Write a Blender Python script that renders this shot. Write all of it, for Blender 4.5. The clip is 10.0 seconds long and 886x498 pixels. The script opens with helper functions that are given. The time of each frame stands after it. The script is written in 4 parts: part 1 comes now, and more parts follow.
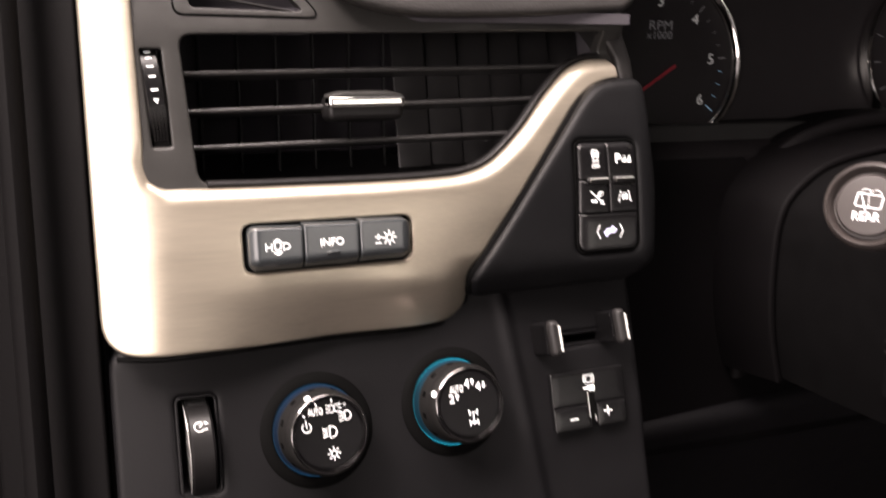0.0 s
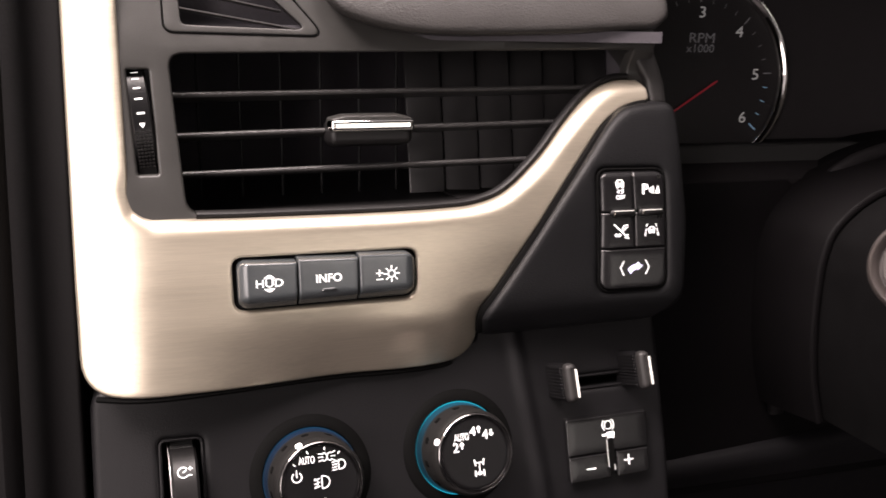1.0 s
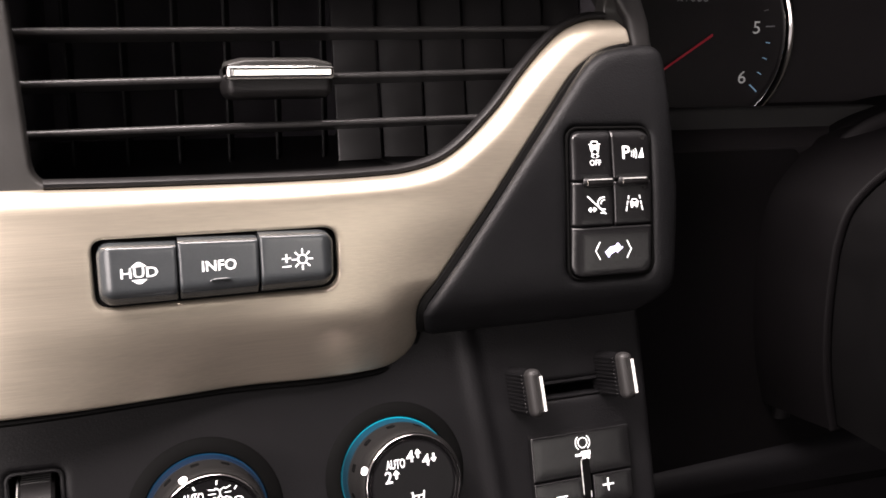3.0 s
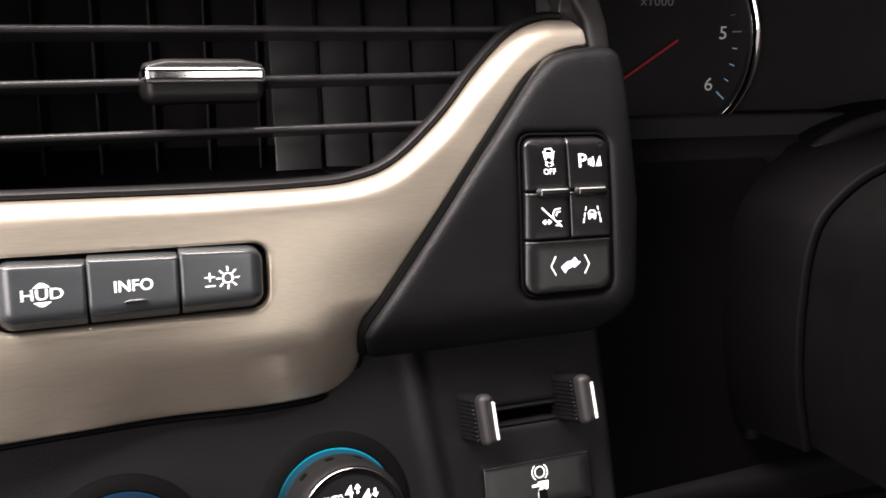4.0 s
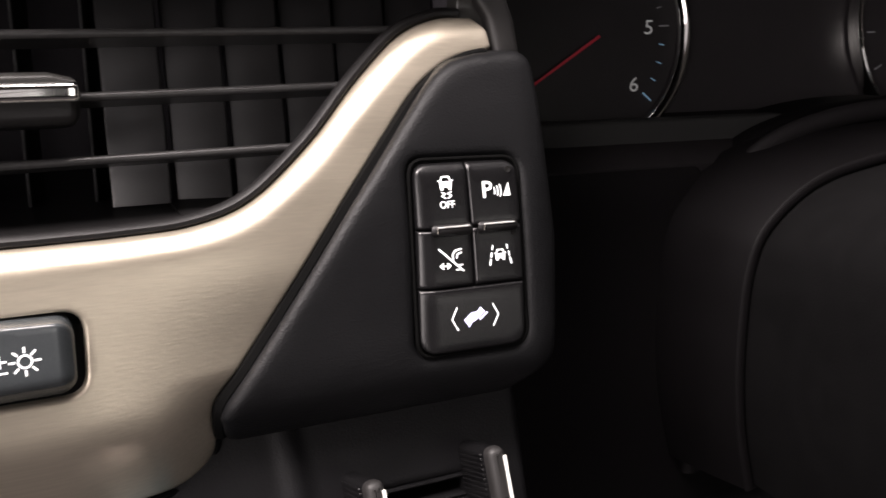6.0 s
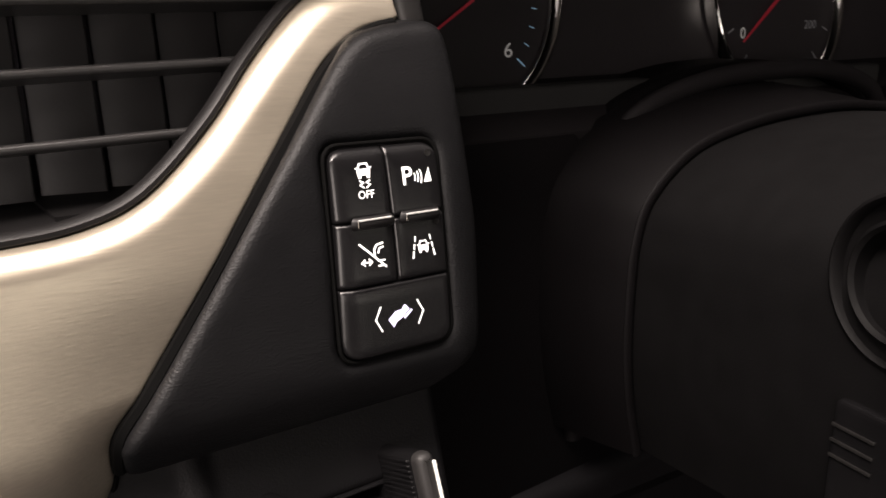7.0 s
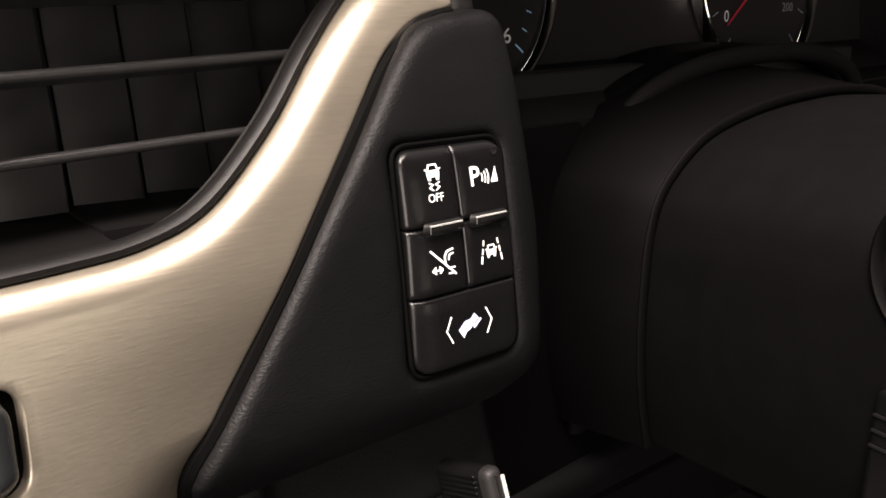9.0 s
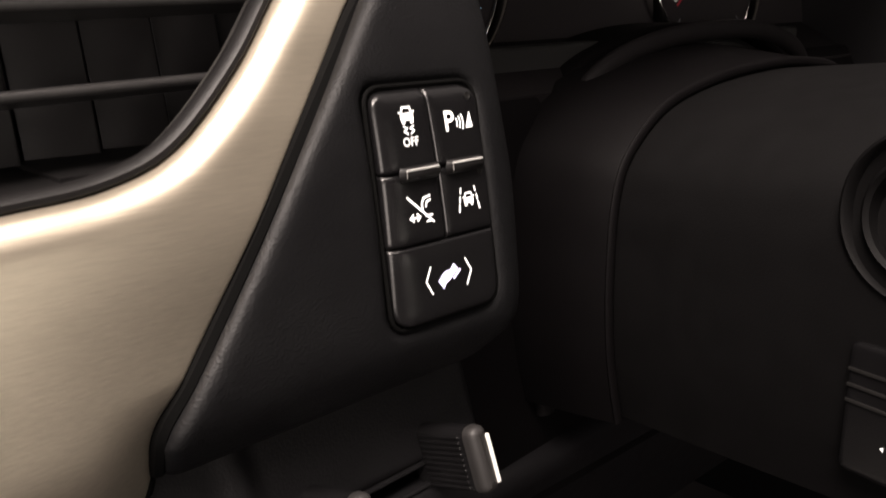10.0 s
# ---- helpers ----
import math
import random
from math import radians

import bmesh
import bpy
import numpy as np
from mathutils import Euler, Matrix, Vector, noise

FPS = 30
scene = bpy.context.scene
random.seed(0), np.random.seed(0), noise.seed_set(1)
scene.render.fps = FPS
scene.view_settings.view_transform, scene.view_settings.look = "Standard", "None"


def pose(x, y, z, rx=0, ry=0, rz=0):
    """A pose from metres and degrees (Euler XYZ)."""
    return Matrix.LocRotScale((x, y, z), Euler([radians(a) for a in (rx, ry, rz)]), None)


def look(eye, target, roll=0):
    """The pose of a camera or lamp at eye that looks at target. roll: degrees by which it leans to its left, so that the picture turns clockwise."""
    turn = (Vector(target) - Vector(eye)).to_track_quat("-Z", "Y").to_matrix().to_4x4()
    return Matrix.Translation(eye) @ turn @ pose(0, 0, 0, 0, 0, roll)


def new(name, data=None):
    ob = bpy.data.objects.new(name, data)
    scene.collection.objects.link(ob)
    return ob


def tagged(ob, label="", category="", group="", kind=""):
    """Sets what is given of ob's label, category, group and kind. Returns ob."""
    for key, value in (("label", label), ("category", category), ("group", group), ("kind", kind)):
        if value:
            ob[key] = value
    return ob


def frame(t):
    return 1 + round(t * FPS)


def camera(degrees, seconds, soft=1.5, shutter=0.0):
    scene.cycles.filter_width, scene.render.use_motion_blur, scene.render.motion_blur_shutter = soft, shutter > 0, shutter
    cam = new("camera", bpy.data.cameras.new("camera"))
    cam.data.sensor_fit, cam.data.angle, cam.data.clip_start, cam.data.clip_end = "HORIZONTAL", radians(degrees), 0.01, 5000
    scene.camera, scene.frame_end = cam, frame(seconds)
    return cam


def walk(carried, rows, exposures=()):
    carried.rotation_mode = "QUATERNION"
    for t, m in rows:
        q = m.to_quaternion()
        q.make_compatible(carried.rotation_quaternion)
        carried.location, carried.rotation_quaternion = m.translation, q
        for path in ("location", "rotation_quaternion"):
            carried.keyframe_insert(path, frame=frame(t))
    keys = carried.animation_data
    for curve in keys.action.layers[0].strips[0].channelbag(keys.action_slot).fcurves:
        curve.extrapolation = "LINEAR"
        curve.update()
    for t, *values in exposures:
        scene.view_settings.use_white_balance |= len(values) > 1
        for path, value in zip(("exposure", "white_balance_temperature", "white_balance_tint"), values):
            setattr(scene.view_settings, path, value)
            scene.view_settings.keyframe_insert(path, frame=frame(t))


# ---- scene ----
from mathutils.geometry import delaunay_2d_cdt

cam = camera(51.9, 10.0, soft=1.6, shutter=0.5)
METRES, EYE, TILT, LEAN, TURN = 0.35, 0.80, -12.0, 0.0, -20.0
ROWS = [
    (0.0, 0.0, 0.0, 0.0, 0.0, 0.0, 0.0),
    (0.1, 0.0088, 0.0073, 0.0089, 0.78, 0.62, -0.19),
    (0.2, 0.0176, 0.0145, 0.0178, 1.03, 1.13, -0.38),
    (0.3, 0.0264, 0.0218, 0.0266, 0.98, 1.03, -0.57),
    (0.4, 0.0352, 0.0290, 0.0355, 0.84, 0.82, -0.76),
    (0.5, 0.044, 0.0363, 0.0444, 0.91, 0.5, -0.95),
    (1.0, 0.0494, 0.0938, 0.0569, 2.91, -0.43, -1.31),
    (1.5, 0.0492, 0.1622, 0.0782, 4.04, -1.17, -1.79),
    (2.0, 0.0726, 0.239, 0.0776, 3.37, -1.38, -1.39),
    (2.5, 0.0951, 0.3, 0.0594, 3.18, -1.45, -1.12),
    (4.0, 0.1375, 0.4182, 0.0475, 1.08, -0.27, -0.5),
    (4.5, 0.1725, 0.4698, 0.0687, 1.29, -0.46, -0.58),
    (5.0, 0.1925, 0.5256, 0.0898, 1.23, -0.68, -0.14),
    (5.5, 0.2031, 0.5651, 0.1015, 0.04, -0.8, 0.02),
    (6.0, 0.1828, 0.5941, 0.1001, -3.21, -0.96, 0.89),
    (7.5, 0.0707, 0.7119, 0.1414, -17.81, -5.29, 3.22),
    (8.0, 0.0335, 0.731, 0.1428, -18.3, -5.49, 3.35),
    (8.5, 0.0242, 0.7338, 0.1461, -18.53, -5.54, 3.48),
    (9.0, 0.0215, 0.7506, 0.1505, -19.12, -5.48, 3.68),
    (9.5, 0.0262, 0.7578, 0.1393, -20.23, -4.83, 4.73),
    (10.0, 0.0045, 0.7805, 0.1022, -22.67, -4.84, 5.34),
]
walk(cam, [(t, pose(0, 0, EYE, TILT, LEAN, TURN) @ pose(METRES * x, METRES * y, METRES * z, 90 + pitch, roll, yaw)) for t, x, y, z, yaw, pitch, roll in ROWS],
     [(0.0, 0.28, 6950, 15), (1.0, 0.28, 6850, 15), (2.5, 0.38, 6750, 14), (5.0, 0.26, 6500, 11), (6.2, 0.14, 6650, 11), (7.5, -0.04, 7150, 11), (10.0, -0.04, 7150, 11)])

# ---- light: a showroom outside the open driver's door ----
world = bpy.data.worlds.new("showroom_air")
scene.world = world
world.use_nodes = True
world.node_tree.nodes["Background"].inputs["Color"].default_value = (1.0, 0.92, 0.93, 1)
world.node_tree.nodes["Background"].inputs["Strength"].default_value = 0.52


def area_lamp(name, eye, target, w, h, power, colour):
    data = bpy.data.lights.new(name, "AREA")
    data.shape, data.size, data.size_y, data.energy, data.color = "RECTANGLE", w, h, power, colour
    ob = new(name, data)
    ob.matrix_world = look(eye, target)
    return ob


WARM = (1.0, 0.915, 0.90)
# lamps are out of view, placed to suit where the highlights fall
area_lamp("showroom_ceiling_light", (-0.95, -0.25, 2.4), (0.0, 0.4, 0.75), 0.8, 0.8, 105, WARM)
# fill lamp added to whiten the trim's left edge
area_lamp("left_rear_fill_light", (-2.2, -1.75, 0.95), (0.0, 0.4, 0.70), 2.3, 1.3, 54, WARM)
area_lamp("showroom_ceiling_light", (0.10, 0.05, 2.4), (0.2, 0.42, 0.78), 1.2, 0.7, 46, WARM)


# ---- materials ----
def material(name, colour, rough=0.5, metal=0.0, grain=0.0, scale=600.0, stretch=(1, 1, 1), vary=0.12, emit=0.0, coat=0.0, kind="noise", spec=0.5, aniso=0.0):
    """A surface with colour variation at two scales, uneven gloss and fine relief."""
    m = bpy.data.materials.new(name)
    m.use_nodes = True
    n, l = m.node_tree.nodes, m.node_tree.links
    b = n["Principled BSDF"]
    b.inputs["Metallic"].default_value = metal
    b.inputs["Coat Weight"].default_value = coat
    b.inputs["Specular IOR Level"].default_value = spec
    b.inputs["Anisotropic"].default_value = aniso
    b.inputs["Roughness"].default_value = rough
    b.inputs["Base Color"].default_value = (*colour, 1)
    if emit:
        b.inputs["Emission Color"].default_value = (*colour, 1)
        b.inputs["Emission Strength"].default_value = emit
        return m
    co = n.new("ShaderNodeTexCoord")
    mp = n.new("ShaderNodeMapping")
    mp.inputs["Scale"].default_value = stretch
    l.new(co.outputs["Object"], mp.inputs["Vector"])
    big, small = n.new("ShaderNodeTexNoise"), n.new("ShaderNodeTexNoise")
    big.inputs["Scale"].default_value, big.inputs["Detail"].default_value = scale / 14, 3
    small.inputs["Scale"].default_value, small.inputs["Detail"].default_value = scale, 4
    for t in (big, small):
        l.new(mp.outputs["Vector"], t.inputs["Vector"])
    both = n.new("ShaderNodeMath")
    both.operation = "ADD"
    l.new(big.outputs["Fac"], both.inputs[0])
    l.new(small.outputs["Fac"], both.inputs[1])
    ramp = n.new("ShaderNodeMapRange")
    ramp.inputs["From Min"].default_value, ramp.inputs["From Max"].default_value = 0.6, 1.4
    ramp.inputs["To Min"].default_value, ramp.inputs["To Max"].default_value = 1 - vary, 1 + vary
    l.new(both.outputs[0], ramp.inputs["Value"])
    mul = n.new("ShaderNodeVectorMath")
    mul.operation = "SCALE"
    mul.inputs[0].default_value = colour
    l.new(ramp.outputs[0], mul.inputs["Scale"])
    l.new(mul.outputs[0], b.inputs["Base Color"])
    gloss = n.new("ShaderNodeMapRange")
    gloss.inputs["To Min"].default_value, gloss.inputs["To Max"].default_value = rough * 0.9, rough * 1.12
    l.new(big.outputs["Fac"], gloss.inputs["Value"])
    l.new(gloss.outputs[0], b.inputs["Roughness"])
    if grain:
        bump = n.new("ShaderNodeBump")
        bump.inputs["Strength"].default_value, bump.inputs["Distance"].default_value = grain, 0.0004
        if kind == "leather":
            cells = n.new("ShaderNodeTexVoronoi")
            cells.feature = "SMOOTH_F1"
            cells.inputs["Scale"].default_value = scale
            warp = n.new("ShaderNodeVectorMath")
            warp.operation = "MULTIPLY_ADD"
            warp.inputs[1].default_value = (0.004, 0.004, 0.004)
            l.new(big.outputs["Color"], warp.inputs[0])
            l.new(mp.outputs["Vector"], warp.inputs[2])
            l.new(warp.outputs[0], cells.inputs["Vector"])
            l.new(cells.outputs["Distance"], bump.inputs["Height"])
        else:
            l.new(small.outputs["Fac"], bump.inputs["Height"])
        l.new(bump.outputs["Normal"], b.inputs["Normal"])
    return m


M_TRIM = material("brushed_champagne", (0.60, 0.533, 0.43), 0.34, 0.82, 0.12, 1500, (0.03, 1, 1), 0.10)
M_PLASTIC = material("moulded_plastic", (0.0043, 0.0041, 0.0047), 0.50, 0, 0.35, 1400, spec=0.23)
# the moulded plastic again, lightened in place of light on the knee panel
M_KNEE = material("knee_lit_plastic", (0.0064, 0.0060, 0.0070), 0.62, 0, 0.3, 1100, spec=0.15)
M_SATIN = material("satin_plastic", (0.030, 0.029, 0.0275), 0.40, 0, 0.12, 1600)
M_LEATHER = material("leather_grain", (0.0050, 0.0050, 0.0055), 0.46, 0, 0.32, 1250, (1, 1, 1.8), 0.15, kind="leather", spec=0.18)
M_TOP = material("leather_top", (0.028, 0.026, 0.0252), 0.48, 0, 0.55, 1000, (1, 1, 1.5), 0.15, kind="leather")
M_SLAT = material("slat_plastic", (0.030, 0.029, 0.029), 0.34, 0, 0, 1600, spec=0.7)
M_VANE = material("vane_plastic", (0.0105, 0.0100, 0.0104), 0.30, 0, 0.06, 900, spec=0.75)
M_DUCT = material("duct_plastic", (0.080, 0.0750, 0.0840), 0.6, 0, 0.1, 900, spec=0.08)
M_CAPGREY = material("grey_plastic", (0.017, 0.0160, 0.0158), 0.5, 0, 0.12, 1600, spec=0.35)
M_LIP = material("lip_plastic", (0.0095, 0.0090, 0.0092), 0.38, 0, 0.1, 1400, spec=0.3)
M_BUTTON = material("button_black", (0.0050, 0.0048, 0.0052), 0.25, 0, 0.06, 1800, spec=0.5)
M_CAP = material("gloss_black_cap", (0.0050, 0.0048, 0.0052), 0.14, 0, 0.0, 1800, spec=0.05)
M_KEY = material("key_grey", (0.040, 0.045, 0.048), 0.22, 0, 0.05, 1800, spec=1.0)
M_KNOB = material("knob_plastic", (0.012, 0.0115, 0.0112), 0.42, 0, 0.08, 1500, spec=0.20)
# near-black colour stands in for the shade in gaps and recesses
M_GAP_SHADE = material("gap_shade", (0.002, 0.002, 0.002), 0.75, 0, 0.1, 900, spec=0.06)
M_CHROME = material("chrome", (0.82, 0.81, 0.79), 0.07, 1, 0, 500, vary=0.03)
M_RIM = material("satin_chrome", (0.66, 0.65, 0.63), 0.20, 1, 0, 500, vary=0.04)
M_KNOBRIM = material("dark_chrome", (0.34, 0.33, 0.33), 0.16, 1, 0, 500, vary=0.04)
M_RUBBER = material("rubber", (0.012, 0.012, 0.012), 0.65, 0, 0.3, 900)
# near-black colour stands in for the shade on the column shroud
M_SHROUD_SHADE = material("shroud_shade", (0.0025, 0.0023, 0.0025), 0.64, 0, 0.25, 1200, spec=0.12)
# the moulded plastic again, lightened in place of light round the instruments
M_HOOD = material("hood_lit_plastic", (0.0070, 0.0062, 0.0068), 0.60, 0, 0.25, 1200, spec=0.15)
M_STALK = material("stalk_grey", (0.045, 0.038, 0.036), 0.42, 0, 0.1, 1500)
M_FACE = material("dial_black", (0.019, 0.0170, 0.0183), 0.4, 0, 0.05, 900, spec=0.25)
# near-black colour stands in for the shade round the column
M_SHADE = material("column_shade", (0.0027, 0.0023, 0.0026), 0.6, 0, 0.2, 700, spec=0.09)
M_LEDGE = material("ledge_plastic", (0.0075, 0.0064, 0.0071), 0.6, 0, 0.25, 1200, spec=0.2)
# black of the seal, also standing in for shade on the door side
M_DOOR_SHADE = material("door_side_shade", (0.0016, 0.0013, 0.0015), 0.7, 0, 0.3, 700, spec=0.12)
M_FABRIC = material("headliner", (0.11, 0.10, 0.095), 0.9, 0, 0.4, 500)
M_CARPET = material("carpet", (0.034, 0.0300, 0.0325), 0.95, 0, 0.8, 300)
M_GLYPH = material("lit_white", (1.0, 1.0, 1.0), emit=0.85)
M_PEDAL = material("lit_lilac", (0.74, 0.71, 1.0), emit=0.80)
M_DIM = material("dim_white", (0.36, 0.36, 0.36), emit=0.27)
M_FAINT = material("faint_white", (0.15, 0.15, 0.16), emit=0.12)


def light_guide(name, colour, level, low, high):
    """A light guide, brightest towards its top and foot; level is the height of its middle."""
    m = material(name, colour, emit=low)
    m.node_tree.nodes["Principled BSDF"].inputs["Base Color"].default_value = (*(0.04 * c for c in colour), 1)
    n, l = m.node_tree.nodes, m.node_tree.links
    geo, sep = n.new("ShaderNodeNewGeometry"), n.new("ShaderNodeSeparateXYZ")
    l.new(geo.outputs["Position"], sep.inputs[0])
    off, size, ramp = n.new("ShaderNodeMath"), n.new("ShaderNodeMath"), n.new("ShaderNodeMapRange")
    off.operation, size.operation = "SUBTRACT", "ABSOLUTE"
    off.inputs[1].default_value = level
    ramp.inputs["From Min"].default_value, ramp.inputs["From Max"].default_value = 0.009, 0.021
    ramp.inputs["To Min"].default_value, ramp.inputs["To Max"].default_value = low, high
    l.new(sep.outputs["Z"], off.inputs[0])
    l.new(off.outputs[0], size.inputs[0])
    l.new(size.outputs[0], ramp.inputs["Value"])
    l.new(ramp.outputs[0], n["Principled BSDF"].inputs["Emission Strength"])
    return m


M_CYAN_EDGE = light_guide("lit_cyan_edge", (0.0, 0.42, 0.60), 0.625, 0.20, 1.0)
M_CYAN_BAND = light_guide("lit_cyan_band", (0.0, 0.23, 0.40), 0.625, 0.05, 0.26)
M_BLUE_EDGE = light_guide("lit_blue_edge", (0.02, 0.20, 0.44), 0.622, 0.10, 0.22)
M_BLUE_BAND = light_guide("lit_blue_band", (0.01, 0.12, 0.34), 0.622, 0.035, 0.10)
M_TICK = material("dim_blue", (0.26, 0.46, 0.66), emit=0.19)
M_NEEDLE = material("red_needle", (0.26, 0.012, 0.025), emit=0.15)
M_MARK = material("white_print", (0.75, 0.75, 0.72), 0.5)
M_SILVER = material("silver_strip", (0.85, 0.85, 0.83), 0.22, 0.5)


# ---- building ----
def thing(name, at, label, category, kind="", group=""):
    ob = new(name)
    ob.empty_display_size = 0.01
    ob.location = at
    return tagged(ob, label, category, group, kind)


def root_of(ob):
    while ob.parent:
        ob = ob.parent
    return ob


def part(name, bm, mat, parent, label=""):
    """One mesh in world places, linked under a thing or a part of it."""
    bmesh.ops.translate(bm, vec=-Vector(root_of(parent).location), verts=bm.verts)
    me = bpy.data.meshes.new(name)
    bm.to_mesh(me)
    bm.free()
    for p in me.polygons:
        p.use_smooth = True
    me.set_sharp_from_angle(angle=radians(38))
    me.materials.append(mat)
    ob = new(name, me)
    ob.parent = parent
    return tagged(ob, label)


def plain(name, bm, mat, label, category, kind="", group=""):
    """A thing that is one mesh."""
    me = bpy.data.meshes.new(name)
    bm.to_mesh(me)
    bm.free()
    for p in me.polygons:
        p.use_smooth = True
    me.set_sharp_from_angle(angle=radians(38))
    me.materials.append(mat)
    return tagged(new(name, me), label, category, group, kind)


def fillet(corners, seg=7):
    """A closed outline from (x, z) or (x, z, radius) corners."""
    out, n = [], len(corners)
    for i, c in enumerate(corners):
        p = Vector(c[:2])
        r = c[2] if len(c) > 2 else 0
        if r <= 0:
            out.append(tuple(p))
            continue
        a, b = Vector(corners[i - 1][:2]) - p, Vector(corners[(i + 1) % n][:2]) - p
        half = a.angle(b) / 2
        d = min(r / math.tan(half), 0.48 * a.length, 0.48 * b.length)
        p0, p1 = p + a.normalized() * d, p + b.normalized() * d
        for k in range(seg + 1):
            s = k / seg
            out.append(tuple(p0 * (1 - s) ** 2 + p * 2 * s * (1 - s) + p1 * s * s))
    return out


def curve(points, n=8):
    """A smooth line through the points."""
    p = [Vector(q) for q in points]
    p = [2 * p[0] - p[1]] + p + [2 * p[-1] - p[-2]]
    out = []
    for i in range(1, len(p) - 2):
        for k in range(n):
            t = k / n
            out.append(0.5 * ((2 * p[i]) + (p[i + 1] - p[i - 1]) * t + (2 * p[i - 1] - 5 * p[i] + 4 * p[i + 1] - p[i + 2]) * t * t
                              + (3 * p[i] - p[i - 1] - 3 * p[i + 1] + p[i + 2]) * t ** 3))
    out.append(p[-2])
    return [tuple(q) for q in out]


def even(loop, step):
    """The closed outline with no edge longer than step."""
    out = []
    for i, a in enumerate(loop):
        a, b = np.array(a), np.array(loop[(i + 1) % len(loop)])
        d = np.linalg.norm(b - a)
        if d < 1e-6:
            continue
        k = max(1, math.ceil(d / step))
        out += [tuple(a + (b - a) * j / k) for j in range(k)]
    return out


def inside(pts, loops):
    res = np.zeros(len(pts), bool)
    for loop in loops:
        q = np.array(loop)
        for a, b in zip(q, np.roll(q, -1, 0)):
            if a[1] != b[1]:
                hit = ((a[1] > pts[:, 1]) != (b[1] > pts[:, 1])) & (pts[:, 0] < (b[0] - a[0]) * (pts[:, 1] - a[1]) / (b[1] - a[1]) + a[0])
                res ^= hit
    return res


def edge_distance(pts, loops):
    best = np.full(len(pts), 9.0)
    for loop in loops:
        q = np.array(loop)
        for a, b in zip(q, np.roll(q, -1, 0)):
            ab = b - a
            t = np.clip(((pts - a) @ ab) / max(ab @ ab, 1e-12), 0, 1)
            best = np.minimum(best, np.linalg.norm(pts - a - t[:, None] * ab, axis=1))
    return best


def pad(outer, base, back=0.006, r=0.0015, grid=0.006, holes=(), step=0.002):
    """A panel over an outline in x and z: its face lies at y = base(x, z), its edges (and those of its holes) are rounded by r and run back."""
    bm = bmesh.new()
    loops = [even(l, step) for l in (outer, *holes)]
    pts, edges = [], []
    for loop in loops:
        k = len(pts)
        pts += loop
        edges += [(k + i, k + (i + 1) % len(loop)) for i in range(len(loop))]
    rim = len(pts)
    extra = []
    for loop in loops:
        q = np.array(loop)
        tan = np.roll(q, -1, 0) - np.roll(q, 1, 0)
        nor = np.stack([-tan[:, 1], tan[:, 0]], 1) / np.maximum(np.linalg.norm(tan, axis=1), 1e-9)[:, None]
        for f in (0.1, 0.3, 0.6, 1.0):
            for s in (1, -1):
                c = q + nor * s * f * r
                c = c[inside(c, loops)]
                if len(c):
                    extra.append(c[edge_distance(c, loops) > 0.96 * f * r])
    q = np.array(loops[0])
    gx, gz = np.meshgrid(np.arange(q[:, 0].min(), q[:, 0].max(), grid), np.arange(q[:, 1].min(), q[:, 1].max(), grid))
    g = np.stack([gx.ravel(), gz.ravel()], 1)
    g = g[inside(g, loops)]
    if len(g):
        extra.append(g[edge_distance(g, loops) > r * 1.1 + 0.3 * grid])
    allp = np.concatenate([np.array(pts), *extra])
    vs, _, fs, *_ = delaunay_2d_cdt([Vector(p * 100) for p in allp], edges, [], 0, 1e-6)
    vs = np.array([tuple(v) for v in vs]) / 100
    mid = np.array([vs[list(f)].mean(0) for f in fs])
    keep = inside(mid, loops)
    d = np.minimum(edge_distance(vs, loops), r)
    ys = np.array([base(x, z) for x, z in vs]) + r - np.sqrt(np.maximum(r * r - (r - d) ** 2, 0))
    bv = [bm.verts.new((x, y, z)) for (x, z), y in zip(vs, ys)]
    for f, ok in zip(fs, keep):
        if ok:
            a = vs[list(f)]
            area = sum(a[i - 1][0] * a[i][1] - a[i][0] * a[i - 1][1] for i in range(len(a)))
            bm.faces.new([bv[i] for i in (f if area > 0 else f[::-1])])
    open_edges = [e for e in bm.edges if len(e.link_faces) == 1]
    got = bmesh.ops.extrude_edge_only(bm, edges=open_edges)["geom"]
    bmesh.ops.translate(bm, vec=(0, back, 0), verts=[v for v in got if isinstance(v, bmesh.types.BMVert)])
    loose = [v for v in bm.verts if not v.link_faces]
    bmesh.ops.delete(bm, geom=loose, context="VERTS")
    bmesh.ops.recalc_face_normals(bm, faces=bm.faces)
    return bm


def on(x, z, base, proud=0.0):
    """The place on a face y = base(x, z): local x to the right, y up the face, z out of it."""
    e = 0.002
    gx, gz = (base(x + e, z) - base(x - e, z)) / (2 * e), (base(x, z + e) - base(x, z - e)) / (2 * e)
    n = Vector((gx, -1, gz)).normalized()
    right = (Vector((1, gx, 0)) - n * n.dot(Vector((1, gx, 0)))).normalized()
    up = n.cross(right)
    m = Matrix((right, up, n)).transposed().to_4x4()
    return Matrix.Translation(Vector((x, base(x, z), z)) + n * proud) @ m


def facing(at, normal, up=(0, 0, 1)):
    n = Vector(normal).normalized()
    right = Vector(up).cross(n).normalized()
    return Matrix.Translation(at) @ Matrix((right, n.cross(right), n)).transposed().to_4x4()


